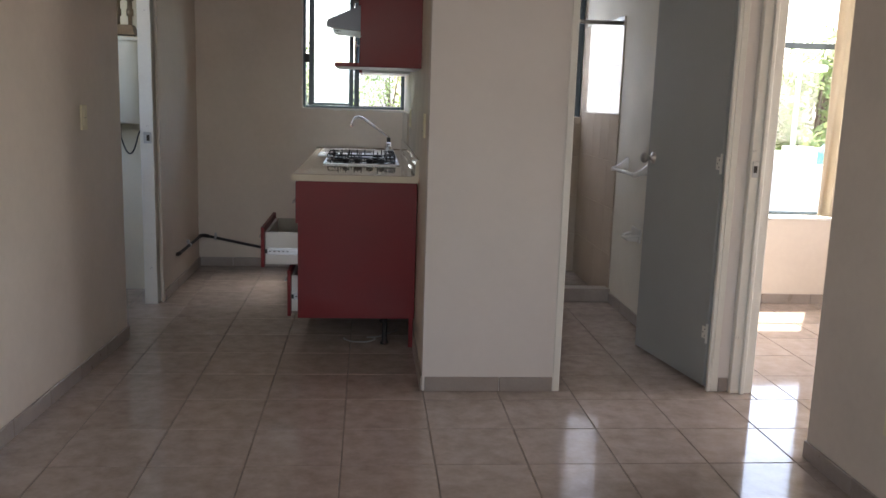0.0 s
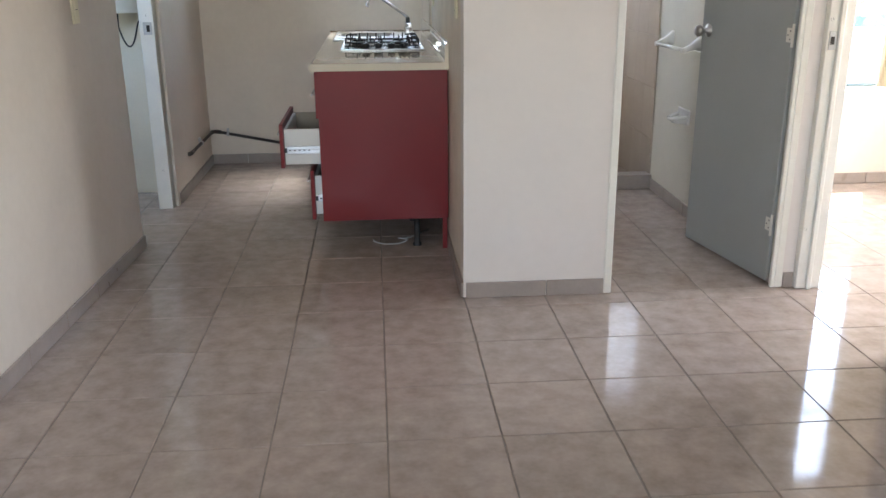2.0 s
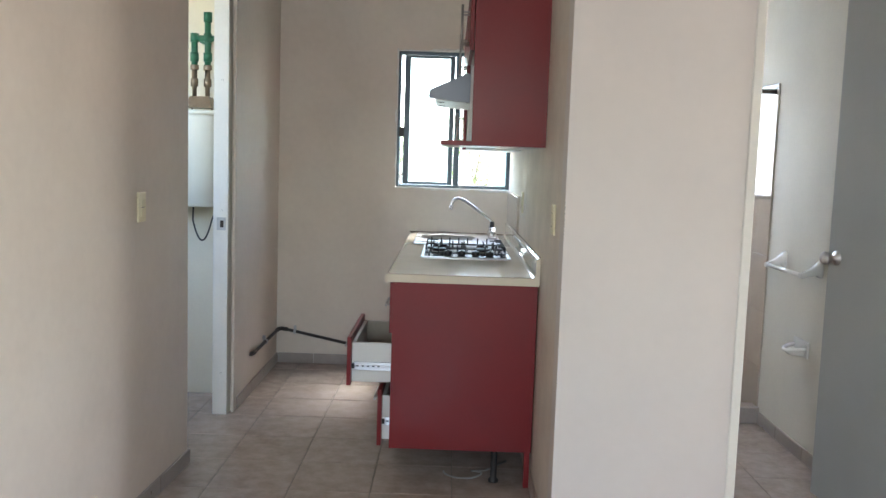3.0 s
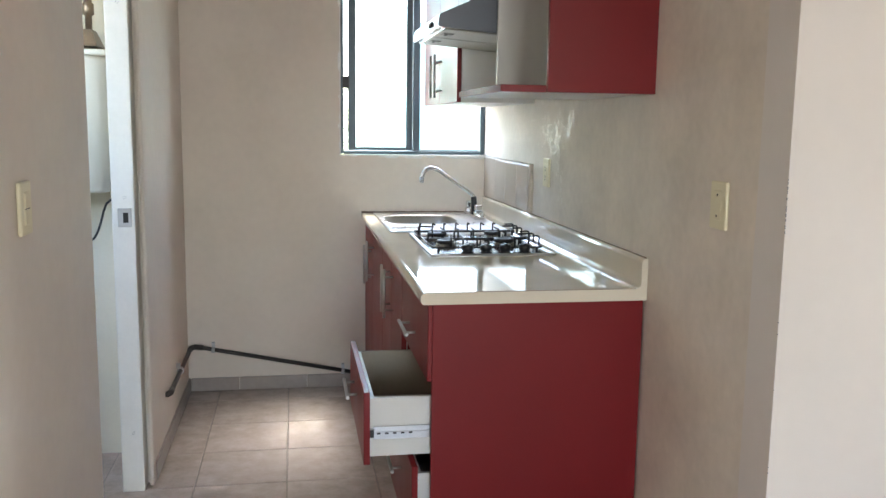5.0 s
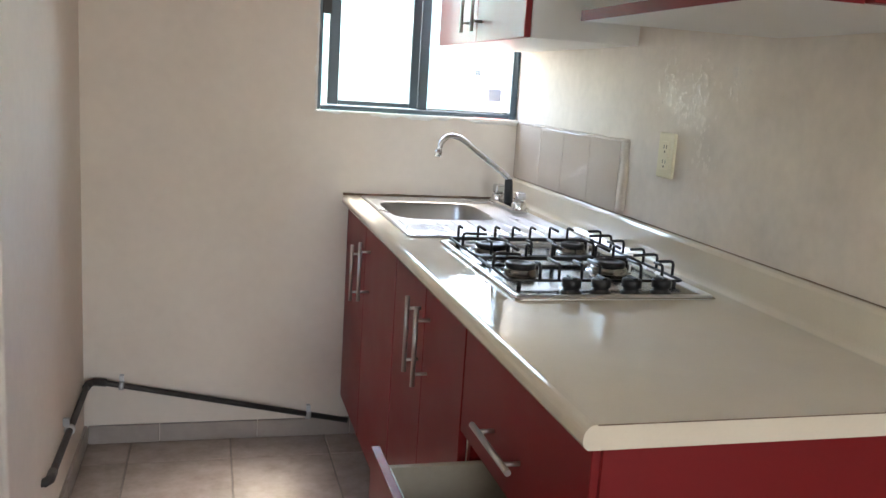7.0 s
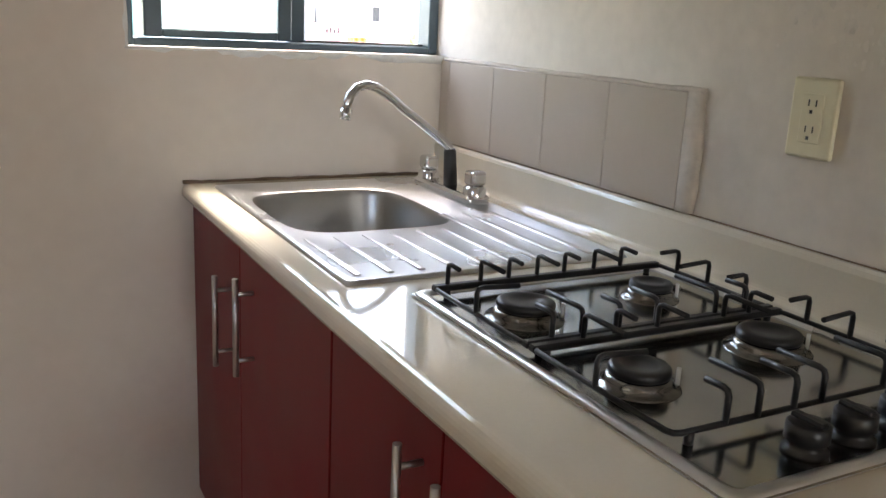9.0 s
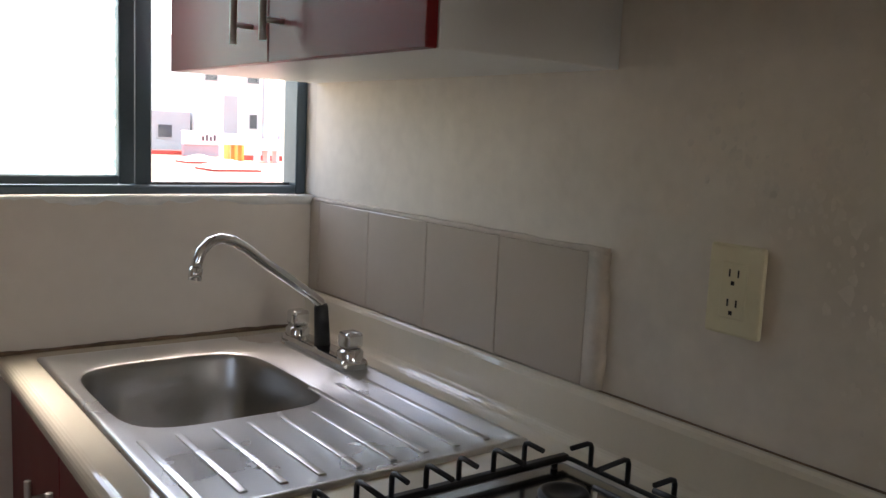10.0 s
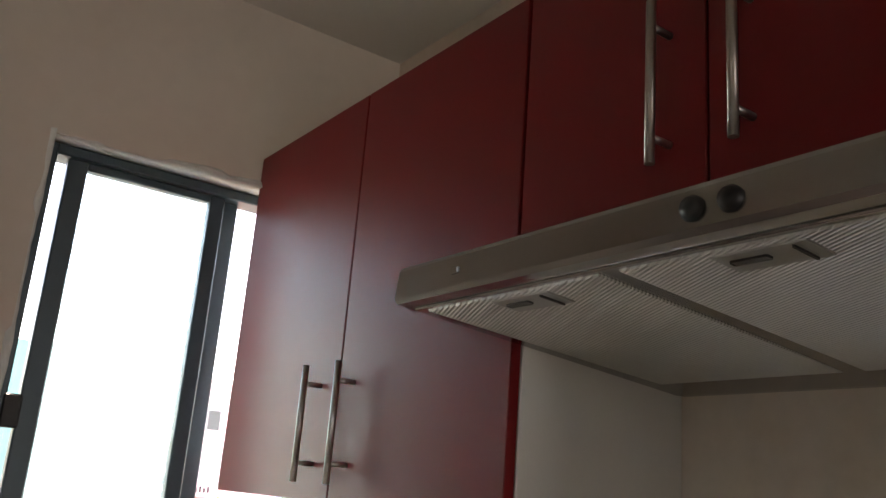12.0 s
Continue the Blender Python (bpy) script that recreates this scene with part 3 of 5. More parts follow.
def door_unit(name, label, category, y0, y1, z0, z1, seam, x_front, depth_to, pulls, group):
    """A cabinet with two red doors; pulls: (y, z0, z1) of each handle."""
    unit = thing(name, ((x_front + depth_to) / 2, (y0 + y1) / 2, z0), label, category, group)
    x0, w = x_front + 0.019, 0.016
    piece("body", boxes((x0, depth_to, y0, y0 + w, z0, z1), (x0, depth_to, y1 - w, y1, z0, z1), (x0, depth_to, y0 + w, y1 - w, z0, z0 + w),
                        (depth_to - w, depth_to, y0 + w, y1 - w, z0 + w, z1 if z0 < 1 else z1 - w), (x0, x0 + 0.05, y0 + w, y1 - w, z1 - w, z1))
          if z0 < 1 else boxes((x0, depth_to, y0, y1, z0, z1), bevel=0.0015), WHITE, unit, "white melamine body")
    for (a, b), p in zip(((y0 + 0.001, seam - 0.0017), (seam + 0.0017, y1 - 0.001)), pulls):
        d = piece("door", boxes((x_front, x_front + 0.017, a, b, z0, z1), bevel=0.0012), RED, unit, "red laminate door")
        pull(d, (x_front, p[0], p[1]), (x_front, p[0], p[2]), 0.032)
    return unit


BASE_Z, BASE_TOP, BASE_X = 0.152, 0.8545, -0.128
sink_unit = door_unit("base_cabinet", "red two-door base cabinet under the sink", "cabinet", 5.513, 6.358, BASE_Z, BASE_TOP, 5.978, BASE_X, 0.40,
                      ((5.892, 0.627, 0.808), (6.040, 0.590, 0.772)), "base cabinets")
door_unit("base_cabinet", "red two-door base cabinet under the gas hob", "cabinet", 4.868, 5.509, BASE_Z, BASE_TOP, 5.186, BASE_X, 0.40,
          ((5.140, 0.628, 0.808), (5.230, 0.632, 0.812)), "base cabinets")

drawers = thing("drawer_cabinet", (0.17, 4.57, BASE_Z), "red drawer cabinet with its middle drawer pulled open", "cabinet", "base cabinets")
piece("side_panel", boxes((-0.116, 0.479, 4.295, 4.311, BASE_Z, BASE_TOP), bevel=0.001), RED, drawers, "red laminate end panel")
piece("side_panel", boxes((-0.109, 0.40, 4.850, 4.866, BASE_Z, BASE_TOP)), RED, drawers)
piece("bottom_panel", boxes((-0.109, 0.40, 4.311, 4.850, BASE_Z, BASE_Z + 0.016)), WHITE, drawers)
piece("back_panel", boxes((0.385, 0.40, 4.311, 4.850, BASE_Z + 0.016, BASE_TOP)), WHITE, drawers)
piece("rail", boxes((-0.109, -0.05, 4.311, 4.850, BASE_TOP - 0.016, BASE_TOP)), WHITE, drawers)
piece("support_strip", boxes((0.452, 0.474, 4.296, 4.33, 0.0, BASE_Z)), RED, drawers)
for y in (4.36, 4.80):
    piece("foot", lathe([(0, 0), (0.022, 0), (0.022, 0.01), (0.014, 0.02), (0.014, BASE_Z), (0, BASE_Z)], (0.33, y, 0), "z", 16), RUBBER, drawers)
for unit_y in ((4.90, 5.50), (5.62, 6.30)):
    for y in unit_y:
        owner = sink_unit if y > 5.55 else drawers
        piece("foot", lathe([(0, 0), (0.022, 0), (0.022, 0.01), (0.014, 0.02), (0.014, BASE_Z), (0, BASE_Z)], (0.33, y, 0), "z", 16), RUBBER, owner)


def drawer(z0, z1, reach, box_z0, box_z1):
    """A drawer whose front stands at BASE_X - reach."""
    x = BASE_X - reach
    d = piece("drawer", boxes((x, x + 0.017, 4.300, 4.862, z0, z1), bevel=0.0012), RED, drawers, "red laminate drawer front")
    piece("box_side", boxes((x + 0.018, x + 0.45, 4.335, 4.349, box_z0, box_z1), bevel=0.001), WHITE, d, "white melamine drawer side")
    # far side, back and bottom are browner and darker than the near side
    piece("box_side", boxes((x + 0.018, x + 0.45, 4.824, 4.838, box_z0, box_z1), bevel=0.001), DRAWER_BROWN, d, "brown drawer side")
    piece("box_back", boxes((x + 0.436, x + 0.45, 4.349, 4.824, box_z0, box_z1)), DRAWER_BROWN, d)
    piece("box_front", boxes((x + 0.018, x + 0.032, 4.349, 4.824, box_z0, box_z1)), WHITE, d)
    piece("box_bottom", boxes((x + 0.032, x + 0.436, 4.349, 4.824, box_z0 + 0.01, box_z0 + 0.016)), DRAWER_BROWN, d)
    mid = (box_z0 + box_z1) / 2 - 0.014
    for y0, y1 in ((4.3235, 4.335), (4.838, 4.8495)):
        piece("runner", boxes((x + 0.028, x + 0.30, y0, y1, mid - 0.004, mid + 0.004), (x + 0.028, x + 0.44, (y0 + y1) / 2 - 0.002, (y0 + y1) / 2 + 0.002, mid - 0.018, mid + 0.018),
                              (x + 0.02, x + 0.034, y0, y1, mid - 0.012, mid + 0.012), bevel=0.001), ZINC, d, "zinc ball runner")
    for k in range(5):
        piece("ball_slot", boxes((x + 0.038 + k * 0.022, x + 0.048 + k * 0.022, 4.3229, 4.3236, mid - 0.0025, mid + 0.0025)), SLOT, d)
    piece("runner_stop", boxes((x + 0.018, x + 0.030, 4.3222, 4.3236, mid - 0.011, mid + 0.011), bevel=0.0005), RUBBER, d)
    yc, zc = 4.607, (z0 + z1) / 2
    pull(d, (x, yc - 0.095, zc + (0.02 if reach else -0.026)), (x, yc + 0.095, zc + (0.02 if reach else -0.026)), 0.03)


drawer(0.640, 0.850, 0.0, 0.675, 0.822)
drawer(0.412, 0.616, 0.172, 0.422, 0.588)
drawer(0.160, 0.398, 0.040, 0.178, 0.365)

# worktop: rounded nose, coved upstand, cut open for the bowl
WZ = 0.890
nose = [(-0.15 + 0.018 - 0.018 * math.sin(q), WZ - 0.018 + 0.018 * math.cos(q)) for q in (k * math.pi / 2 / 6 for k in range(7))]
nose += [(-0.150, 0.865), (-0.147, 0.859), (-0.142, 0.8555)]
front = nose + [(-0.076, 0.8555), (-0.076, WZ)]
upstand = [(0.31, 0.8555), (0.31, WZ)] + [(0.452 + 0.014 * math.sin(q), WZ + 0.014 - 0.014 * math.cos(q)) for q in (k * math.pi / 2 / 5 for k in range(6))]
upstand += [(0.466, 0.962), (0.469, 0.969), (0.475, 0.972), (0.4835, 0.972), (0.4835, 0.8555)]
bmw = bmesh.new()
for a, b in ((4.284, 5.82), (5.82, 6.225), (6.225, 6.362)):
    extrude_y(front, a, b, bmw)
    extrude_y(upstand, a, b, bmw)
    if a != 5.82:
        block(bmw, -0.076, 0.31, a, b, 0.8555, WZ)
bmesh.ops.remove_doubles(bmw, verts=bmw.verts[:], dist=1e-5)
worktop = thing("worktop", (0.17, 5.3, 0.8555), "cream laminate worktop with a rounded edge and low upstand", "worktop")
piece("slab", bmw, WORKTOP_MAT, worktop)
piece("end_line", boxes((-0.132, 0.45, 4.2828, 4.2845, WZ - 0.0015, WZ - 0.0002)), BROWN_SEAL, worktop, "brown laminate joint line")
bms = bmesh.new()
uneven_strip(bms, (0.4848, 4.30, 0.9715), (0.4848, 6.362, 0.9715), (0, 0, 0.0023), (-0.0033, 0, 0), 0.15)
piece("sealant", bms, BROWN_SEAL, worktop, "stained brown sealant line")
bms = bmesh.new()
uneven_strip(bms, (-0.148, NORTH - 0.0005, WZ - 0.001), (0.472, NORTH - 0.0005, WZ - 0.001), (0, 0, 0.006), (0, -0.011, 0), 0.25)
piece("sealant", bms, BROWN_SEAL, worktop, "stained brown sealant line")

# sink
sink = thing("kitchen_sink", (0.18, 5.97, WZ), "stainless steel sink with a ribbed drainboard set in the worktop", "sink")
CX, CY, RX, RY = 0.100, 6.022, 0.160, 0.182
corners = [(-0.095, 5.545), (0.410, 5.545), (0.410, 6.300), (-0.095, 6.300)]
angles = sorted([2 * math.pi * k / 72 for k in range(72)] + [math.atan2(y - CY, x - CX) % (2 * math.pi) for x, y in corners])


def on_rect(q, grow):
    c, s = math.cos(q), math.sin(q)
    t = min(((0.410 + grow if c > 0 else -0.095 - grow) - CX) / c if abs(c) > 1e-9 else 9, ((6.300 + grow if s > 0 else 5.545 - grow) - CY) / s if abs(s) > 1e-9 else 9)
    return CX + t * c, CY + t * s


def on_bowl(q, k):
    c, s = math.cos(q), math.sin(q)
    r = (abs(c) ** 4.4 + abs(s) ** 4.4) ** (-1 / 4.4)
    return CX + RX * k * r * c, CY + RY * k * r * s


bmk = bmesh.new()
loops = []
for place, z in ((lambda q: on_rect(q, 0), WZ + 0.0005), (lambda q: on_rect(q, -0.003), WZ + 0.006), (lambda q: on_rect(q, -0.012), WZ + 0.006),
                 (lambda q: on_rect(q, -0.018), WZ + 0.003), (lambda q: on_bowl(q, 1.04), WZ + 0.003), (lambda q: on_bowl(q, 1.02), WZ + 0.0005), (lambda q: on_bowl(q, 0.985), WZ - 0.01),
                 (lambda q: on_bowl(q, 0.97), WZ - 0.09), (lambda q: on_bowl(q, 0.93), WZ - 0.155), (lambda q: on_bowl(q, 0.82), WZ - 0.176), (lambda q: on_bowl(q, 0.2), WZ - 0.182)):
    loops.append([bmk.verts.new((*place(q), z)) for q in angles])
bmo = bmesh.new()
inner = [[bmo.verts.new(v.co) for v in ring] for ring in loops[5:]]
for target, rings in ((bmk, loops[:6]), (bmo, inner)):
    for a, b in zip(rings, rings[1:]):
        for k in range(len(a)):
            f = target.faces.new((a[k], a[(k + 1) % len(a)], b[(k + 1) % len(a)], b[k]))
            f.smooth = True
bmo.faces.new(inner[-1])
for ring in loops[6:]:
    for v in ring:
        bmk.verts.remove(v)
piece("basin", bmk, STEEL, sink, "brushed stainless steel drainboard and rim")
# the bowl has a darker base colour than drainboard and rim
piece("bowl", bmo, BOWL_STEEL, sink, "satin stainless steel bowl, darker than the rim")
for k in range(9):
    x = -0.062 + k * 0.0525
    end = 5.805 if x < 0.25 else 5.92
    rib = boxes((x - 0.0058, x + 0.0058, 5.580, end, WZ + 0.001, WZ + 0.0053), bevel=0.0021, segments=3)
    for f in rib.faces:
        f.smooth = True
    piece("ridge", rib, STEEL, sink)
piece("strainer", lathe([(0, -0.180), (0.012, -0.180), (0.03, -0.1785), (0.034, -0.181)], (CX, CY, WZ), "z", 24), CHROME, sink, "chrome strainer")

faucet = thing("kitchen_faucet", (0.37, 6.095, WZ + 0.006), "chrome two-handle kitchen faucet with a bent swivel spout on the sink", "faucet")
piece("base_bar", boxes((0.343, 0.397, 5.97, 6.225, WZ + 0.003, WZ + 0.024), bevel=0.008, segments=3), CHROME, faucet)
for y in (5.992, 6.202):
    tap = piece("valve", lathe([(0.024, 0.018), (0.024, 0.036), (0.018, 0.042), (0, 0.042)], (0.37, y, WZ), "z", 20), CHROME, faucet)
    piece("tap_handle", boxes((0.352, 0.388, y - 0.018, y + 0.018, WZ + 0.042, WZ + 0.073), bevel=0.007, segments=3), CHROME, tap)
piece("collar", tube(bmesh.new(), [(0.374, 6.105, WZ + 0.02), (0.3715, 6.105, WZ + 0.06), (0.369, 6.105, WZ + 0.096), (0.3685, 6.105, WZ + 0.102)], [0.0155, 0.0145, 0.0135, 0.0115], 18), RUBBER, faucet, "dark spout collar")
path = [(0.37, 6.105, 0.984), (0.365, 6.104, 0.996), (0.345, 6.101, 1.012), (0.24, 6.089, 1.084), (0.205, 6.085, 1.11), (0.18, 6.082, 1.123), (0.157, 6.079, 1.128), (0.137, 6.077, 1.123),
        (0.122, 6.075, 1.108), (0.115, 6.074, 1.091), (0.112, 6.073, 1.078)]
piece("spout", tube(bmesh.new(), path, 0.0095, 14), CHROME, faucet)
piece("aerator", rod((0.113, 6.073, 1.081), (0.1095, 6.073, 1.06), 0.0115, 14), CHROME, faucet)

# gas hob
hob = thing("gas_hob", (0.19, 5.18, WZ), "four-burner steel gas hob with black wire grates in the worktop", "hob")
HZ = WZ + 0.0045
piece("top_plate", boxes((-0.027, 0.409, 4.888, 5.477, WZ + 0.0005, HZ), bevel=0.0018, segments=2), HOB_STEEL, hob)
bmrim = bmesh.new()
for k, (inset, z) in enumerate(((0.0, WZ + 0.0005), (0.001, WZ + 0.006), (0.004, WZ + 0.0085), (0.013, WZ + 0.0085), (0.017, WZ + 0.0045))):
    ring = []
    for cx, cy, q0 in ((0.409, 5.477, 0), (-0.027, 5.477, 1), (-0.027, 4.888, 2), (0.409, 4.888, 3)):
        sx, sy = (1 if cx > 0.2 else -1), (1 if cy > 5.2 else -1)
        rad = max(0.016 - inset * 0.5, 0.004)
        for n in range(5):
            q = (q0 + n / 4) * math.pi / 2
            ring.append(bmrim.verts.new((cx - sx * (inset + rad) + rad * math.cos(q), cy - sy * (inset + rad) + rad * math.sin(q), z)))
    if k:
        for n in range(len(ring)):
            bmrim.faces.new((last_ring[n], last_ring[(n + 1) % len(ring)], ring[(n + 1) % len(ring)], ring[n])).smooth = True
    last_ring = ring
piece("rim", bmrim, STEEL, hob, "polished steel rolled rim")
BURNERS = ((0.066, 5.335, 0.038), (0.285, 5.348, 0.030), (0.060, 5.108, 0.033), (0.283, 5.135, 0.038))
for x, y, r in BURNERS:
    b = piece("burner", lathe([(r * 1.38, 0), (r * 1.34, 0.002), (r * 1.18, 0.003), (r * 1.12, 0.008), (r * 1.10, 0.0095), (r * 1.03, 0.013), (r * 0.9, 0.0135), (0, 0.0135)], (x, y, HZ), "z", 32), ALU_CAST, hob, "cast aluminium burner")
    piece("burner_cap", lathe([(r * 0.92, 0.0130), (r * 1.0, 0.0145), (r * 1.02, 0.020), (r * 0.97, 0.0235), (r * 0.86, 0.0245), (r * 0.62, 0.0245), (r * 0.55, 0.0225), (0, 0.022)], (x, y, HZ), "z", 32), BLACK, b, "black enamelled burner cap")
    piece("igniter", rod((x + r * 1.15, y - r * 0.55, HZ), (x + r * 1.15, y - r * 0.55, HZ + 0.021), 0.0026, 8), CERAMIC, b, "white ceramic igniter pin")
for x in (0.105, 0.170, 0.238, 0.306):
    kn = piece("knob", lathe([(0.0215, 0), (0.0215, 0.003), (0.0165, 0.005), (0.0165, 0.011), (0.0205, 0.013), (0.0200, 0.0275), (0.0175, 0.0295), (0, 0.030)], (x, 4.932, HZ), "z", 24), BLACK, hob, "black control knob")
    piece("knob_grip", boxes((x - 0.0055, x + 0.0055, 4.914, 4.950, HZ + 0.028, HZ + 0.034), bevel=0.002), BLACK, kn)


def grate(near, far, back):
    """A wire grate between y near and far; back: the one behind, with its thick bar on the hob's back edge."""
    bmr, zr, west, east = bmesh.new(), HZ + 0.0125, -0.006, 0.386
    tube(bmr, [(west + 0.010, near, zr), (west + 0.003, near + 0.003, zr), (west, near + 0.010, zr), (west, far - 0.010, zr), (west + 0.003, far - 0.003, zr), (west + 0.010, far, zr),
               (east - 0.010, far, zr), (east - 0.003, far - 0.003, zr), (east, far - 0.010, zr), (east, near + 0.010, zr), (east - 0.003, near + 0.003, zr), (east - 0.010, near, zr)], 0.0033, 8, True)
    for y in ((near, far) if back else (far,)):
        block(bmr, west - 0.002, east + 0.002, y - 0.0062, y + 0.0062, zr - 0.0045, zr + 0.0045, 0.002)
    for px in (west + 0.02, east - 0.02):
        for py in (near, far):
            tube(bmr, [(px, py, HZ - 0.0005), (px, py, zr)], 0.0048, 8)
    g = piece("grate", bmr, BLACK, hob, "black enamelled wire grate")
    top = HZ + 0.046

    def finger(x, y, dx, dy, length, drift=0.0):
        side = Vector((-dy, dx, 0)) * drift
        way = Vector((dx, dy, 0))
        foot = Vector((x, y, zr))
        p = [foot, Vector((x, y, top - 0.007)), Vector((x, y, top - 0.002)) + way * 0.002, Vector((x, y, top)) + way * 0.008, Vector((x, y, top - 0.001)) + way * length + side]
        piece("finger", tube(bmesh.new(), p, 0.0034, 8), BLACK, g)

    if back:
        for x, length in ((0.014, 0.030), (0.066, 0.058), (0.112, 0.032), (0.160, 0.050), (0.208, 0.034), (0.262, 0.056), (0.312, 0.034)):
            finger(x, far, 0, -1, length)
        for x, length in ((0.030, 0.034), (0.072, 0.074), (0.128, 0.036), (0.186, 0.048), (0.285, 0.076), (0.338, 0.036)):
            finger(x, near, 0, 1, length)
    else:
        for x, length in ((0.064, 0.072), (0.110, 0.034), (0.175, 0.048), (0.285, 0.070), (0.330, 0.034)):
            finger(x, far, 0, -1, length)
        for x, length in ((0.058, 0.030), (0.100, 0.066), (0.150, 0.046), (0.190, 0.060), (0.285, 0.064), (0.335, 0.036)):
            finger(x, near, 0, 1, length)
    mid = (near + far) / 2
    finger(west, mid, 1, 0, 0.058, -0.006)
    finger(east, mid + 0.004, -1, 0, 0.062, 0.006)
    for y in (near + 0.045, far - 0.045):
        finger(east, y, -1, 0, 0.036)


grate(5.226, 5.449, True)
grate(4.985, 5.211, False)

# splash tiles and the wall's worn spots
splash = thing("splash_tiles", (0.48, 5.94, 0.974), "row of beige ceramic splash tiles behind the sink", "tile")
edges = (5.518, 5.715, 5.916, 6.116, 6.318, 6.363)
for a, b in zip(edges, edges[1:]):
    piece("tile", boxes((0.474, 0.4845, a + 0.0006, b - 0.0006, 0.9745, 1.167), bevel=0.0012), SPLASH_TILE, splash)
piece("grout", boxes((0.4785, 0.4847, 5.5185, 6.3635, 0.9745, 1.1655)), MORTAR, splash, "beige grout bed")
bmg = bmesh.new()
uneven_strip(bmg, (EAST_K, 5.486, 1.1672), (EAST_K, 6.363, 1.1672), (0, 0, 0.009), (-0.0095, 0, 0), 0.12)
uneven_strip(bmg, (EAST_K, 5.5182, 0.9735), (EAST_K, 5.5182, 1.170), (0, -0.034, 0), (-0.0098, 0, 0), 0.10)
piece("mortar_edge", bmg, MORTAR, splash, "rough mortar edge")
bmq = bmesh.new()
for k in range(260):
    hub = rs.choice(((5.33, 1.36), (5.31, 1.30), (5.17, 1.30), (5.16, 1.25), (5.15, 1.32), (5.02, 1.33), (5.24, 1.27), (5.12, 1.15), (5.10, 1.07)))
    cy, cz = rs.gauss(hub[0], 0.032), rs.gauss(hub[1], 0.030)
    r = abs(rs.gauss(0.002, 0.0026)) + 0.0014
    n = rs.randint(5, 8)
    bmq.faces.new([bmq.verts.new((EAST_K - 0.0001 - rs.random() * 0.0004, cy + r * (0.6 + 0.7 * rs.random()) * math.cos(2 * math.pi * j / n),
                                  cz + 1.4 * r * (0.6 + 0.7 * rs.random()) * math.sin(2 * math.pi * j / n))) for j in range(n)])
for ob in bmesh.ops.extrude_face_region(bmq, geom=bmq.faces[:])["geom"]:
    if isinstance(ob, bmesh.types.BMVert):
        ob.co.x = EAST_K + 0.001
tagged(single("paint_flakes", bmq, PEEL, "patch of blistered peeling paint on the kitchen wall", "peeling paint"), kind="stuff")
bmc = bmesh.new()
for k in range(26):
    z = rs.choice((1.222, 1.205, 1.19, 1.168, 1.155, 1.13, 0.985, 0.936, 0.80, 0.62)) + rs.gauss(0, 0.008)
    w, h = 0.0012 + 0.0022 * rs.random(), 0.0015 + 0.0035 * rs.random() * (1.6 if z > 1.1 else 0.7)
    block(bmc, EAST_K - 0.0008, EAST_K + 0.4 * w, FRONT - 0.0008, FRONT + w, z, z + h, 0.0005)
tagged(single("corner_chips", bmc, RENDER_GREY, "chipped grey spots on the plaster corner", "chips"), kind="stuff")


# ---------------------------------------------------------------- wall cabinets and hood
UX, UTOP = 0.165, 2.112
door_unit("wall_cabinet", "red two-door wall cabinet beside the window", "cabinet", 5.494, 6.362, 1.42, UTOP, 5.918, UX, 0.4845,
          ((5.868, 1.447, 1.632), (5.977, 1.447, 1.632)), "wall cabinets")
door_unit("wall_cabinet", "short red two-door wall cabinet above the extractor hood", "cabinet", 4.902, 5.490, 1.768, UTOP, 5.203, UX, 0.4845,
          ((5.149, 1.790, 1.98), (5.251, 1.790, 1.98)), "wall cabinets")
niche = thing("microwave_cabinet", (0.33, 4.6, 1.42), "red wall cabinet with an open microwave shelf below", "cabinet", "wall cabinets")
piece("side_panel", boxes((0.184, 0.4845, 4.293, 4.311, 1.42, UTOP), bevel=0.001), RED, niche, "red laminate end panel")
piece("side_panel", boxes((0.184, 0.4845, 4.882, 4.899, 1.439, UTOP), bevel=0.001), WHITE, niche, "white melamine inner side")
shelf = piece("shelf", boxes((0.062, 0.4845, 4.312, 4.899, 1.42, 1.438)), WHITE, niche, "white shelf board with red edging")
piece("edging", boxes((0.060, 0.062, 4.310, 4.899, 1.4195, 1.4385), (0.060, 0.184, 4.310, 4.312, 1.4195, 1.4385)), RED, shelf)
piece("body", boxes((0.184, 0.4845, 4.311, 4.882, 1.80, UTOP)), WHITE, niche, "white melamine body")
for a, b, hy in ((4.313, 4.594, 4.56), (4.598, 4.880, 4.632)):
    d = piece("door", boxes((UX, UX + 0.017, a, b, 1.80, UTOP), bevel=0.0012), RED, niche, "red laminate door")
    pull(d, (UX, hy, 1.83), (UX, hy, 2.02), 0.032)
piece("back_panel", boxes((0.478, 0.4845, 4.311, 4.882, 1.439, 1.80)), WHITE, niche)

hood = thing("extractor_hood", (0.24, 5.19, 1.62), "stainless steel extractor hood with two mesh filters under the cabinet", "extractor hood")
prof = [(0.004, 1.6455), (-0.007, 1.6460), (-0.0115, 1.651), (-0.0075, 1.683), (-0.004, 1.688), (0.165, 1.764), (0.484, 1.766), (0.484, 1.604), (0.47, 1.604)]
bmh = extrude_y(prof, 4.904, 5.492)
bmesh.ops.bevel(bmh, geom=[e for e in bmh.edges if abs(e.verts[0].co.y - e.verts[1].co.y) < 1e-6], offset=0.002, segments=2, affect="EDGES")
piece("canopy", bmh, HOOD_STEEL, hood)
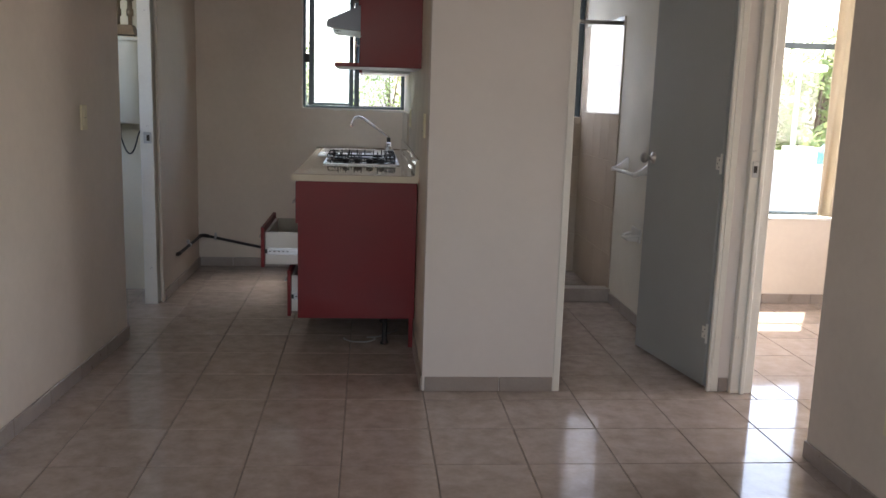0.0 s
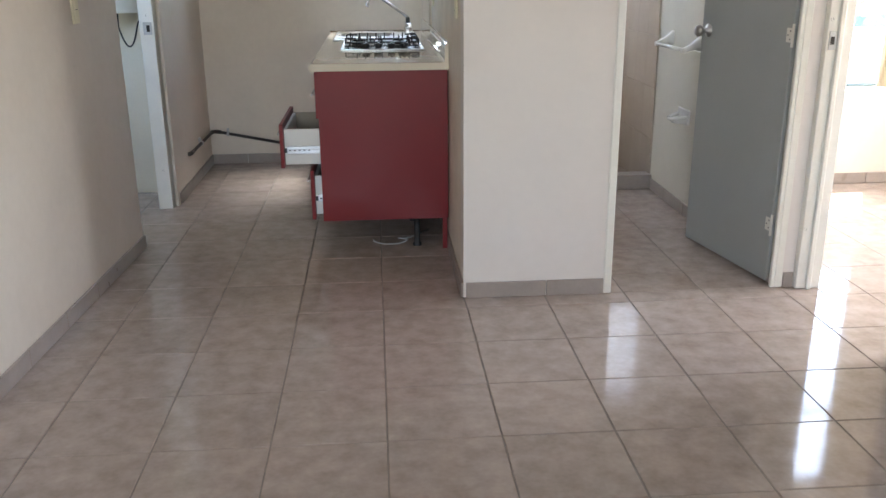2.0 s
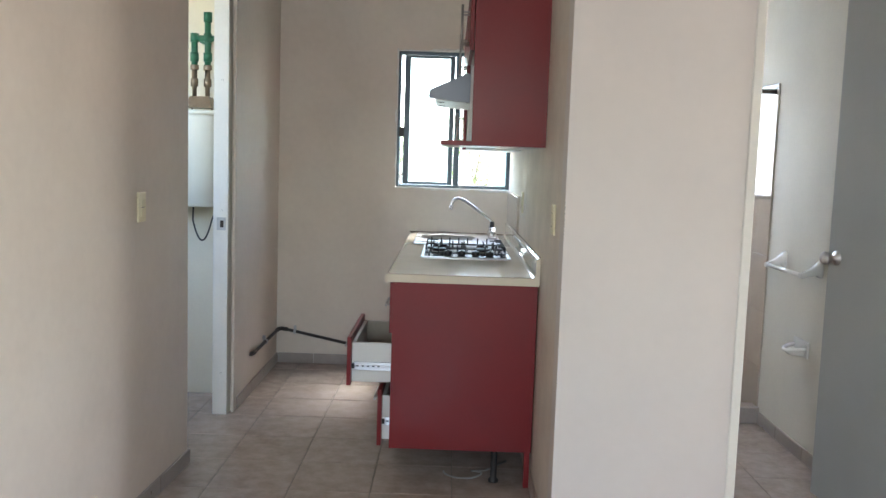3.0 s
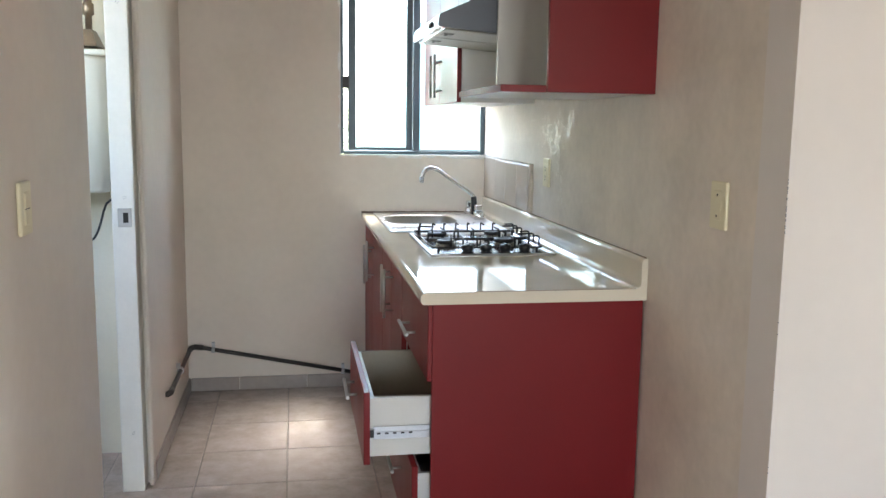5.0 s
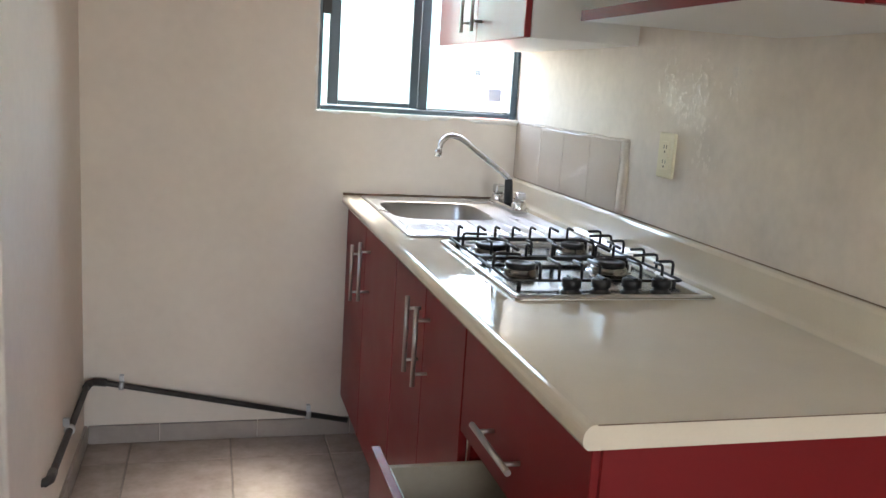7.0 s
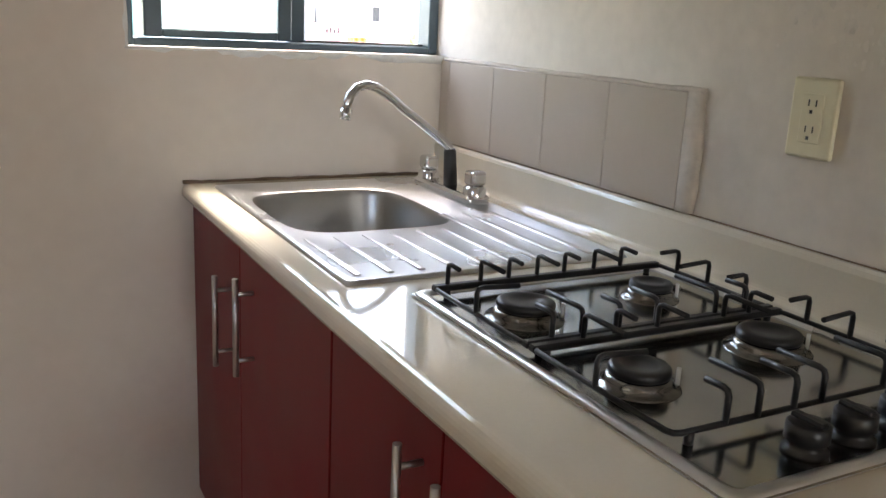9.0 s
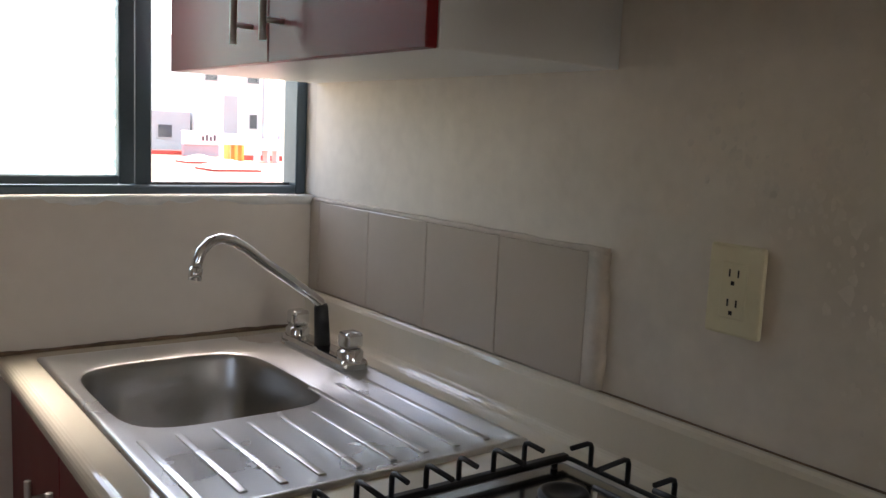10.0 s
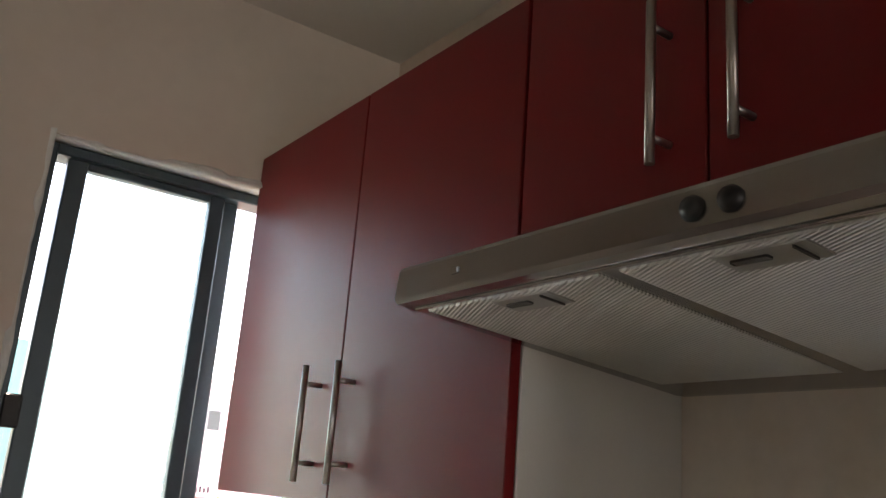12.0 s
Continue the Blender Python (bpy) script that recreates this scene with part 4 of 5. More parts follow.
# thin plate over the steel end, its dark colour stands for the shade there
piece("end_cap", extrude_y([(x + 0.001, z) if x < 0.1 else (x, z) for x, z in prof], 4.9005, 4.9038), HOOD_END_SHADE, hood, "hood end coloured dark grey for its shade")


def slope(x):
    return 1.6425 - x * 0.079


def sloped(x0, x1, y0, y1, drop, thick):
    bm = bmesh.new()
    block(bm, x0, x1, y0, y1, 0, thick, 0.0015)
    for v in bm.verts:
        v.co.z += slope(v.co.x) - drop
    return bm


piece("bottom_frame", sloped(0.012, 0.468, 4.912, 5.484, -0.001, 0.0075), HOOD_STEEL, hood)
for y0, y1 in ((5.205, 5.466), (4.930, 5.183)):
    f = piece("filter", sloped(0.018, 0.405, y0, y1, 0.001, 0.004), FILTER, hood, "ribbed aluminium grease filter")
    yc = 5.315 if y0 > 5.2 else 5.047
    piece("filter_latch", sloped(0.026, 0.066, yc - 0.034, yc + 0.050, 0.0022, 0.004), FILTER_PLAIN, f)
    piece("latch_line", sloped(0.030, 0.064, yc - 0.0212, yc - 0.0188, 0.0036, 0.001), HOOD_SLOT, f)
    piece("latch_slot", sloped(0.038, 0.047, yc + 0.006, yc + 0.040, 0.0036, 0.001), HOOD_SLOT, f)
for y in (5.083, 5.049):
    piece("knob", lathe([(0.0105, -0.002), (0.0105, 0.002), (0.0090, 0.0035), (0.0082, 0.0060), (0, 0.0063)], (-0.0095, y, 1.667), "x", 20), BLACK, hood, "black hood knob").matrix_basis = (
        Matrix.Translation((-0.0095, y, 1.667)) @ Matrix.Rotation(math.pi, 4, "Z") @ Matrix.Translation((0.0095, -y, -1.667)))
piece("badge", boxes((-0.0115, -0.007, 5.375, 5.388, 1.664, 1.671), bevel=0.001), HOOD_STEEL, hood)


# ---------------------------------------------------------------- switches and sockets
def wall_plate(name, label, category, x, y, z, out, kind_of):
    """A wall plate on a wall that faces out (+1 or -1 along x)."""
    base = thing(name, (x, y, z), label, category)
    s = out

    def slab(w, h, t0, t1, dy=0.0, dz=0.0, bevel=0.003, seg=2):
        a, b = sorted((x + s * t0, x + s * t1))
        return boxes((a, b, y + dy - w / 2, y + dy + w / 2, z + dz - h / 2, z + dz + h / 2), bevel=bevel, segments=seg)

    plate = piece("plate", slab(0.076, 0.110, 0, 0.009, bevel=0.004), IVORY, base)
    piece("insert", slab(0.036, 0.068, 0.008, 0.0105, bevel=0.001, seg=1), IVORY, plate)
    if kind_of == "socket":
        for dz in (0.017, -0.019):
            for dy in (-0.006, 0.006):
                piece("slot", slab(0.0022, 0.009, 0.0105, 0.0108, dy, dz + 0.004, 0, 1), SLOT, plate)
            piece("slot", slab(0.0048, 0.005, 0.0105, 0.0108, 0.001, dz - 0.008, 0, 1), SLOT, plate)
    elif kind_of == "switch":
        piece("rocker", slab(0.034, 0.030, 0.0105, 0.0125, 0, 0.016, 0.001, 1), IVORY, plate)
        piece("rocker", slab(0.034, 0.030, 0.0105, 0.0118, 0, -0.017, 0.001, 1), IVORY, plate)
        piece("gap", slab(0.034, 0.0015, 0.0105, 0.0112, 0, -0.0005, 0, 1), SLOT, plate)
    else:
        for dz in (0.024, -0.024):
            piece("screw", slab(0.005, 0.005, 0.0105, 0.0112, 0, dz, 0, 1), SLOT, plate)
    return base


wall_plate("socket_outlet", "ivory double socket on the wall above the hob", "socket", EAST_K, 5.279, 1.153, -1, "socket")
wall_plate("light_switch", "ivory blank switch plate near the wall corner", "switch", EAST_K, 3.894, 1.157, -1, "blank")
wall_plate("light_switch", "ivory rocker switch on the living room wall", "switch", west_face(3.937), 3.937, 1.150, 1, "switch")
wall_plate("light_switch", "ivory switch low on the wall beside the bedroom", "switch", LIVING_E, 2.40, 0.33, -1, "blank")

# ---------------------------------------------------------------- gas pipe, cable
pipe = thing("gas_pipe", (-0.97, 6.36, 0.2), "dark gas pipe clipped to the kitchen walls above the floor", "pipe")
run = [(WEST - 0.004, 5.600, 0.224), (WEST + 0.012, 5.603, 0.226), (WEST + 0.018, 5.62, 0.228), (WEST + 0.018, 6.31, 0.228), (WEST + 0.024, 6.342, 0.229), (WEST + 0.045, 6.348, 0.229), (-0.10, 6.348, 0.056)]
piece("tube", tube(bmesh.new(), run, 0.0100, 12), IRON, pipe)
piece("elbow", tube(bmesh.new(), [(WEST + 0.018, 6.295, 0.228), (WEST + 0.020, 6.325, 0.229), (WEST + 0.035, 6.346, 0.229), (WEST + 0.075, 6.348, 0.224)], 0.0135, 12), IRON, pipe)
piece("elbow", tube(bmesh.new(), [(WEST + 0.018, 5.66, 0.228), (WEST + 0.018, 5.615, 0.228), (WEST + 0.006, 5.60, 0.226)], 0.0125, 12), IRON, pipe)
for p, ax in (((WEST + 0.018, 5.94, 0.228), "y"), ((-0.880, 6.348, 0.213), "x"), ((-0.243, 6.348, 0.083), "x")):
    d = Vector((0, 0.008, 0)) if ax == "y" else Vector((0.008, 0, -0.001))
    clip = piece("clip", rod(Vector(p) - d, Vector(p) + d, 0.0155, 12), ZINC, pipe, "zinc pipe clip")
    piece("clip_tab", boxes((p[0] - (0.018 if ax == "y" else 0.007), p[0] + (0.0 if ax == "y" else 0.007), p[1] - 0.007, p[1] + (0.007 if ax == "y" else 0.016), p[2] + 0.012, p[2] + 0.036), bevel=0.001), ZINC, clip)
loop = [(0.20 + 0.075 * math.cos(q) + 0.02 * math.sin(2 * q), 4.415 + 0.05 * math.sin(q), 0.0055 + 0.002 * math.sin(3 * q)) for q in (radians(150 + 14 * k) for k in range(21))]
single("loose_cable", tube(bmesh.new(), loop + [(0.30, 4.47, 0.006), (0.40, 4.60, 0.006)], 0.0038, 8), RENDER_GREY, "loose grey cable coiled on the floor under the cabinet", "cable")


# ---------------------------------------------------------------- bathroom
door = thing("door_1", (1.785, 3.66, 0.0), "grey painted flush bathroom door standing open", "door", kind="structure")
door.matrix_world = Matrix.Translation((1.785, 3.662, 0)) @ Matrix.Rotation(math.atan2(0.671, -0.116), 4, "Z")


def hung(name, bm, mat, parent, label=""):
    return part(name, bm, mat, parent, label)


hung("leaf", boxes((0.006, 0.683, -0.031, -0.001, 0.012, 2.045), bevel=0.0025), DOOR_GREY, door)
for z in (0.262, 1.035, 1.81):
    h = hung("hinge", boxes((0.004, 0.045, -0.001, 0.002, z - 0.028, z + 0.028), bevel=0.001), WHITE_PAINT, door, "white painted butt hinge")
    hung("pin", rod((0.0, 0.004, z - 0.045), (0.0, 0.004, z + 0.045), 0.0055, 10), WHITE_PAINT, h)
    for dx, dz in ((0.02, 0.016), (0.034, 0.0), (0.02, -0.016)):
        hung("screw", lathe([(0, 0.0026), (0.003, 0.0026), (0.003, 0.0015)], (dx, 0, z + dz), "y", 8), SLOT, h)
for side in (1, -1):
    y0 = 0.0 if side > 0 else -0.032
    k = hung("door_handle", lathe([(0.03, 0), (0.03, 0.004), (0.012, 0.010), (0.011, 0.030), (0.024, 0.040), (0.027, 0.054), (0.020, 0.064), (0, 0.066)], (0, 0, 0), "y", 24), HANDLE, door, "satin nickel door knob")
    k.matrix_basis = Matrix.Translation((0.625, y0, 1.015)) @ Matrix.Rotation(0 if side > 0 else math.pi, 4, "Z")

curb = structure("shower_curb", boxes((BATH_W, BATH_E, 5.345, 5.445, 0, 0.088), bevel=0.003), SKIRT, "taupe tiled shower curb", "curb")


def flare(y):
    """A ceramic bracket: a wide foot on the wall that narrows and bends down to the bar."""
    bm, rings = bmesh.new(), []
    for t, half_w, half_h, drop in ((0, 0.030, 0.040, 0), (0.006, 0.030, 0.040, 0), (0.022, 0.022, 0.027, -0.004), (0.05, 0.016, 0.017, -0.018), (0.082, 0.015, 0.015, -0.031), (0.098, 0.011, 0.011, -0.033)):
        rings.append([bm.verts.new((BATH_E - t, y + half_w * (abs(math.cos(q)) ** 0.6) * math.copysign(1, math.cos(q)), 0.918 + drop + half_h * (abs(math.sin(q)) ** 0.6) * math.copysign(1, math.sin(q))))
                      for q in (2 * math.pi * (k + 0.5) / 20 for k in range(20))])
    for a, b in zip(rings, rings[1:]):
        for k in range(20):
            bm.faces.new((a[k], a[(k + 1) % 20], b[(k + 1) % 20], b[k])).smooth = True
    bm.faces.new(rings[0])
    bm.faces.new(rings[-1][::-1])
    return bm


rail_ = thing("towel_bar", (1.76, 4.94, 0.88), "white ceramic towel bar on the bathroom wall", "towel bar")
for y in (5.15, 4.72):
    piece("bracket", flare(y), CERAMIC, rail_)
piece("bar", rod((1.724, 5.15, 0.886), (1.724, 4.72, 0.886), 0.010, 12), CERAMIC, rail_)
soap = thing("soap_dish", (1.76, 4.86, 0.5), "white ceramic soap dish with a grab loop on the bathroom wall", "soap dish")
piece("back_plate", boxes((BATH_E - 0.012, BATH_E, 4.775, 4.945, 0.485, 0.565), bevel=0.005, segments=2), CERAMIC, soap)
dish_rim = [(BATH_E - 0.010, 4.790, 0.530), (BATH_E - 0.045, 4.800, 0.524), (BATH_E - 0.078, 4.828, 0.516), (BATH_E - 0.088, 4.860, 0.514), (BATH_E - 0.078, 4.892, 0.516),
            (BATH_E - 0.045, 4.920, 0.524), (BATH_E - 0.010, 4.930, 0.530)]
piece("loop", tube(bmesh.new(), dish_rim, 0.009, 10), CERAMIC, soap)
bmdish = bmesh.new()
upper = [bmdish.verts.new((x + 0.004, 4.86 + (y - 4.86) * 0.92, z - 0.010)) for x, y, z in dish_rim]
lower = [bmdish.verts.new((BATH_E - (BATH_E - x) * 0.75, 4.86 + (y - 4.86) * 0.7, 0.490)) for x, y, z in dish_rim]
for k in range(6):
    bmdish.faces.new((upper[k], upper[k + 1], lower[k + 1], lower[k])).smooth = True
bmdish.faces.new(lower)
piece("dish", bmdish, CERAMIC, soap)
rod_ = thing("shower_rod", (1.2, 5.40, 1.77), "steel shower curtain rod across the shower", "curtain rod")
piece("tube", rod((BATH_W, 5.40, 1.772), (BATH_E, 5.40, 1.772), 0.0125, 14), HANDLE, rod_)
for x, s in ((BATH_W, 1), (BATH_E, -1)):
    piece("flange", lathe([(0.03, 0), (0.03, s * 0.006), (0.016, s * 0.012)], (x, 5.40, 1.772), "x", 18), HANDLE, rod_)


# ---------------------------------------------------------------- utility yard
heater = thing("water_heater", (-1.305, 5.44, 1.07), "white wall-hung gas water heater with green plastic pipes above", "water heater")
bmx, rings = bmesh.new(), []
for z, k in ((1.07, 0.93), (1.08, 0.97), (1.098, 0.975), (1.10, 1.0), (1.54, 1.0), (1.557, 0.98)):
    rings.append([])
    for q in (2 * math.pi * j / 48 for j in range(48)):
        c, s = math.cos(q), math.sin(q)
        r = k * (abs(c) ** 3.2 + abs(s) ** 3.2) ** (-1 / 3.2)
        rings[-1].append(bmx.verts.new((-1.312 + 0.1825 * r * c, 5.435 + 0.13 * r * s, z)))
for a, b in zip(rings, rings[1:]):
    for j in range(48):
        bmx.faces.new((a[j], a[(j + 1) % 48], b[(j + 1) % 48], b[j])).smooth = True
bmx.faces.new(rings[0][::-1])
bmx.faces.new(rings[-1])
piece("casing", bmx, HEATER, heater)
piece("lid", boxes((-1.5, -1.125, 5.305, 5.57, 1.555, 1.575), bevel=0.006, segments=2), HEATER, heater)
bmd = bmesh.new()
lo = [bmd.verts.new(v) for v in ((-1.300, 5.36, 1.590), (-1.162, 5.36, 1.590), (-1.162, 5.50, 1.590), (-1.300, 5.50, 1.590))]
hi = [bmd.verts.new(v) for v in ((-1.285, 5.39, 1.650), (-1.185, 5.39, 1.650), (-1.185, 5.47, 1.650), (-1.285, 5.47, 1.650))]
for k in range(4):
    bmd.faces.new((lo[k], lo[(k + 1) % 4], hi[(k + 1) % 4], hi[k]))
bmd.faces.new(lo[::-1])
bmd.faces.new(hi)
piece("draught_hood", bmd, BRONZE, heater, "bronze coloured draught hood")
for x in (-1.285, -1.178):
    piece("hood_leg", rod((x, 5.43, 1.57), (x, 5.43, 1.595), 0.004, 8), BRONZE, heater)
for x, top in ((-1.272, 1.965), (-1.202, 2.075)):
    conn = piece("connector", tube(bmesh.new(), [(x, 5.43, 1.645), (x, 5.43, 1.70), (x, 5.43, 1.705), (x, 5.43, 1.742), (x, 5.43, 1.747), (x, 5.43, 1.80)], [0.012, 0.012, 0.020, 0.020, 0.014, 0.014], 12), BRONZE, heater, "bronze pipe connector")
    piece("nut", lathe([(0.021, 0), (0.023, 0.004), (0.023, 0.022), (0.021, 0.026)], (x, 5.43, 1.79), "z", 6), BRONZE, conn)
    piece("pipe", rod((x, 5.43, 1.80), (x, 5.43, top), 0.0165, 12), GREEN_PIPE, heater, "green plastic water pipe")
    for z in (1.835, 1.935):
        piece("coupling", rod((x, 5.43, z), (x, 5.43, z + 0.045), 0.022, 12), GREEN_PIPE, heater)
piece("pipe", rod((-1.272, 5.43, 1.955), (-1.16, 5.43, 1.955), 0.0165, 12), GREEN_PIPE, heater, "green plastic water pipe")
piece("pipe", rod((-1.235, 5.43, 1.945), (-1.235, 5.57, 1.945), 0.0155, 12), GREEN_PIPE, heater, "green plastic water pipe")
piece("cap", rod((-1.202, 5.43, 2.04), (-1.202, 5.43, 2.09), 0.022, 12), GREEN_PIPE, heater)
sag = [(-1.284, 5.46, 1.075), (-1.286, 5.46, 1.03)] + [(-1.236 + 0.051 * k / 8, 5.46, 0.881 + 0.108 * (k / 8) ** 2) for k in range(-8, 9)]
sag += [(-1.174, 5.46, 1.018), (-1.155, 5.475, 1.036), (-1.13, 5.51, 1.044), (-1.115, 5.57, 1.046)]
piece("power_cord", tube(bmesh.new(), sag, 0.0045, 8), RUBBER, heater, "black power cord")


# ---------------------------------------------------------------- outdoors
structure("ground", boxes((-2500, 2500, -2500, 2500, -3.1, -2.9)), GROUND, "bare earth and paving of the neighbourhood", "ground")


def building(name, label, x0, x1, y0, y1, z1, wall_mat, roof_mat, windows=(), parapet=0.35):
    """A flat-roofed house; windows: (x, z, width, height) on its south face."""
    b = thing(name, ((x0 + x1) / 2, (y0 + y1) / 2, -2.9), label, "building")
    piece("wall", boxes((x0, x1, y0, y1, -2.9, z1)), wall_mat, b)
    piece("roof", boxes((x0 + 0.15, x1 - 0.15, y0 + 0.15, y1 - 0.15, z1, z1 + 0.06)), roof_mat, b)
    if parapet:
        piece("parapet", boxes((x0, x1, y0, y0 + 0.14, z1, z1 + parapet), (x0, x1, y1 - 0.14, y1, z1, z1 + parapet), (x0, x0 + 0.14, y0 + 0.14, y1 - 0.14, z1, z1 + parapet),
                               (x1 - 0.14, x1, y0 + 0.14, y1 - 0.14, z1, z1 + parapet)), wall_mat, b)
    for x, z, w, h in windows:
        win = piece("window", boxes((x - 0.06, x, y0 - 0.05, y0, z - 0.06, z + h + 0.06), (x + w, x + w + 0.06, y0 - 0.05, y0, z - 0.06, z + h + 0.06),
                                    (x, x + w, y0 - 0.05, y0, z + h, z + h + 0.06), (x, x + w, y0 - 0.08, y0, z - 0.06, z)), RENDER_GREY, b)
        piece("pane", boxes((x, x + w, y0 - 0.02, y0, z, z + h)), DARK_PANE, win)
    return b


building("house", "low house with a red waterproofed flat roof", 7.8, 24, 26, 57, -0.62, RENDER_WHITE, RED_ROOF, parapet=0.0)
building("house", "low house with a red waterproofed flat roof", 4.2, 8.4, 18.5, 25.95, -0.64, RENDER_WHITE, RED_ROOF, parapet=0.0)
structure("roof_kerb", boxes((19.3, 23.8, 50.6, 50.9, -0.57, -0.27), (7.95, 19.0, 56.6, 56.85, -0.57, -0.30), bevel=0.02), RED_ROOF, "low red waterproofed roof kerb", "kerb")
building("house", "low house with a white flat roof", -14, 2.4, 22, 40, -0.55, RENDER_WHITE, RENDER_WHITE, parapet=0.25)
tall = building("apartment_building", "white three-storey building with grey windows", 19.9, 24.9, 60, 70, 7.0, RENDER_WHITE, RENDER_GREY, [(20.5, 4.2, 0.8, 1.2), (23.4, 4.2, 0.8, 1.2), (23.6, 1.2, 0.5, 0.9)])
piece("shutter", boxes((21.8, 22.7, 59.94, 60, 0.2, 3.3)), RENDER_GREY, tall, "tall grey shutter")
piece("drainpipe", rod((24.55, 59.9, -2.9), (24.55, 59.9, 6.8), 0.06, 8), RENDER_GREY, tall)
building("apartment_building", "white building beside the tall one", 25.3, 27.0, 63, 72, 4.2, RENDER_WHITE, RENDER_GREY, [(25.6, 1.0, 0.5, 1.0)])
building("apartment_building", "grey rendered two-storey building", 13.0, 19.7, 60.5, 69, 1.7, RENDER_GREY, RENDER_GREY, [(14.5, -0.2, 1.0, 1.0), (17.6, 0.4, 0.9, 0.8)])
building("apartment_building", "cream rendered building far off", 20, 29.2, 86, 97, 5.0, RENDER_CREAM, RENDER_GREY, [(21.5, 1.5, 1.2, 1.4), (24.2, 1.5, 1.2, 1.4), (26.9, 1.5, 1.0, 1.4), (26.9, 3.4, 1.0, 1.0)])
building("apartment_building", "white building behind the trees", -12, 2, 70, 82, 3.2, RENDER_WHITE, RENDER_GREY, [(-10, 0, 1.4, 1.4), (-6, 0, 1.4, 1.4), (-2, 0, 1.4, 1.4)])
building("apartment_building", "pale mint green building beyond the kitchen window", 1.9, 7.6, 31, 37, 4.3, MINT, RENDER_GREY)
building("house", "white neighbouring house with a roof parapet", 6.35, 13.5, 13.0, 17.0, -0.15, RENDER_WHITE, RENDER_WHITE, parapet=0.55)

for x, y, w in ((15.1, 46.4, 1.8), (13.9, 39.8, 2.1)):
    sk = thing("roof_skylight", (x, y, -0.56), "white pyramid skylight on the red roof", "skylight", "roof skylights")
    piece("kerb", boxes((x - w / 2, x + w / 2, y - w / 2, y + w / 2, -0.57, -0.46), bevel=0.02), RED_ROOF, sk)
    bmy = bmesh.new()
    base = [bmy.verts.new((x + a * w / 2 * 1.02, y + b * w / 2 * 1.02, -0.46)) for a, b in ((-1, -1), (1, -1), (1, 1), (-1, 1))]
    apex = [bmy.verts.new((x + a * w * 0.07, y + b * w * 0.07, -0.46 + w * 0.17)) for a, b in ((-1, -1), (1, -1), (1, 1), (-1, 1))]
    for k in range(4):
        bmy.faces.new((base[k], base[(k + 1) % 4], apex[(k + 1) % 4], apex[k]))
    bmy.faces.new(apex)
    piece("dome", bmy, RENDER_WHITE, sk)
for x, y, z, top, w, mat, col in ((18.5, 50.3, 0.28, 0.87, 1.0, YELLOW, "white roof tank on yellow legs"), (19.65, 48.6, 0.05, 0.66, 1.35, RENDER_WHITE, "white roof tank on white legs")):
    tk = thing("roof_tank", (x, y, -0.56), col, "water tank", "roof tanks")
    piece("tank", boxes((x - w / 2, x + w / 2, y - 0.4, y + 0.4, z, top), bevel=0.04, segments=2), RENDER_WHITE, tk)
    for a in (-0.4, 0.0, 0.4):
        piece("leg", boxes((x + a * w - 0.07, x + a * w + 0.07, y - 0.3, y + 0.3, -0.565, z)), mat, tk)
sign = thing("roof_sign", (18.6, 55.6, -0.56), "long white roof sign box with dark marks", "sign")
piece("box", boxes((17.5, 19.65, 55.3, 55.9, 0.1, 0.92), bevel=0.03), RENDER_WHITE, sign)
piece("plinth", boxes((17.5, 19.65, 55.4, 55.8, -0.565, 0.1)), RENDER_GREY, sign)
for k in range(4):
    piece("mark", boxes((18.55 + k * 0.24, 18.68 + k * 0.24, 55.28, 55.3, 0.36, 0.62 + 0.1 * (k % 2))), DARK_PANE, sign)
dish = thing("satellite_dish", (21.5, 51.3, -0.56), "pale blue satellite dish on the red roof", "satellite dish")
dish_bowl = piece("bowl", lathe([(0, 0.0), (0.32, 0.02), (0.62, 0.09), (0.86, 0.18), (0.87, 0.17), (0.62, 0.07), (0.32, -0.0), (0, -0.02)], (0, 0, 0), "y", 28), DISH_BLUE, dish)
dish_bowl.matrix_basis = Matrix.Translation((21.5, 51.2, 1.06)) @ Matrix.Rotation(radians(155), 4, "Z") @ Matrix.Rotation(radians(15), 4, "X")
piece("mast", rod((21.5, 51.35, -0.565), (21.5, 51.35, 1.0), 0.05, 10), RENDER_GREY, dish)
piece("feed_arm", rod((21.5, 51.2, 0.3), (21.25, 50.4, 0.95), 0.025, 8), RENDER_GREY, dish)


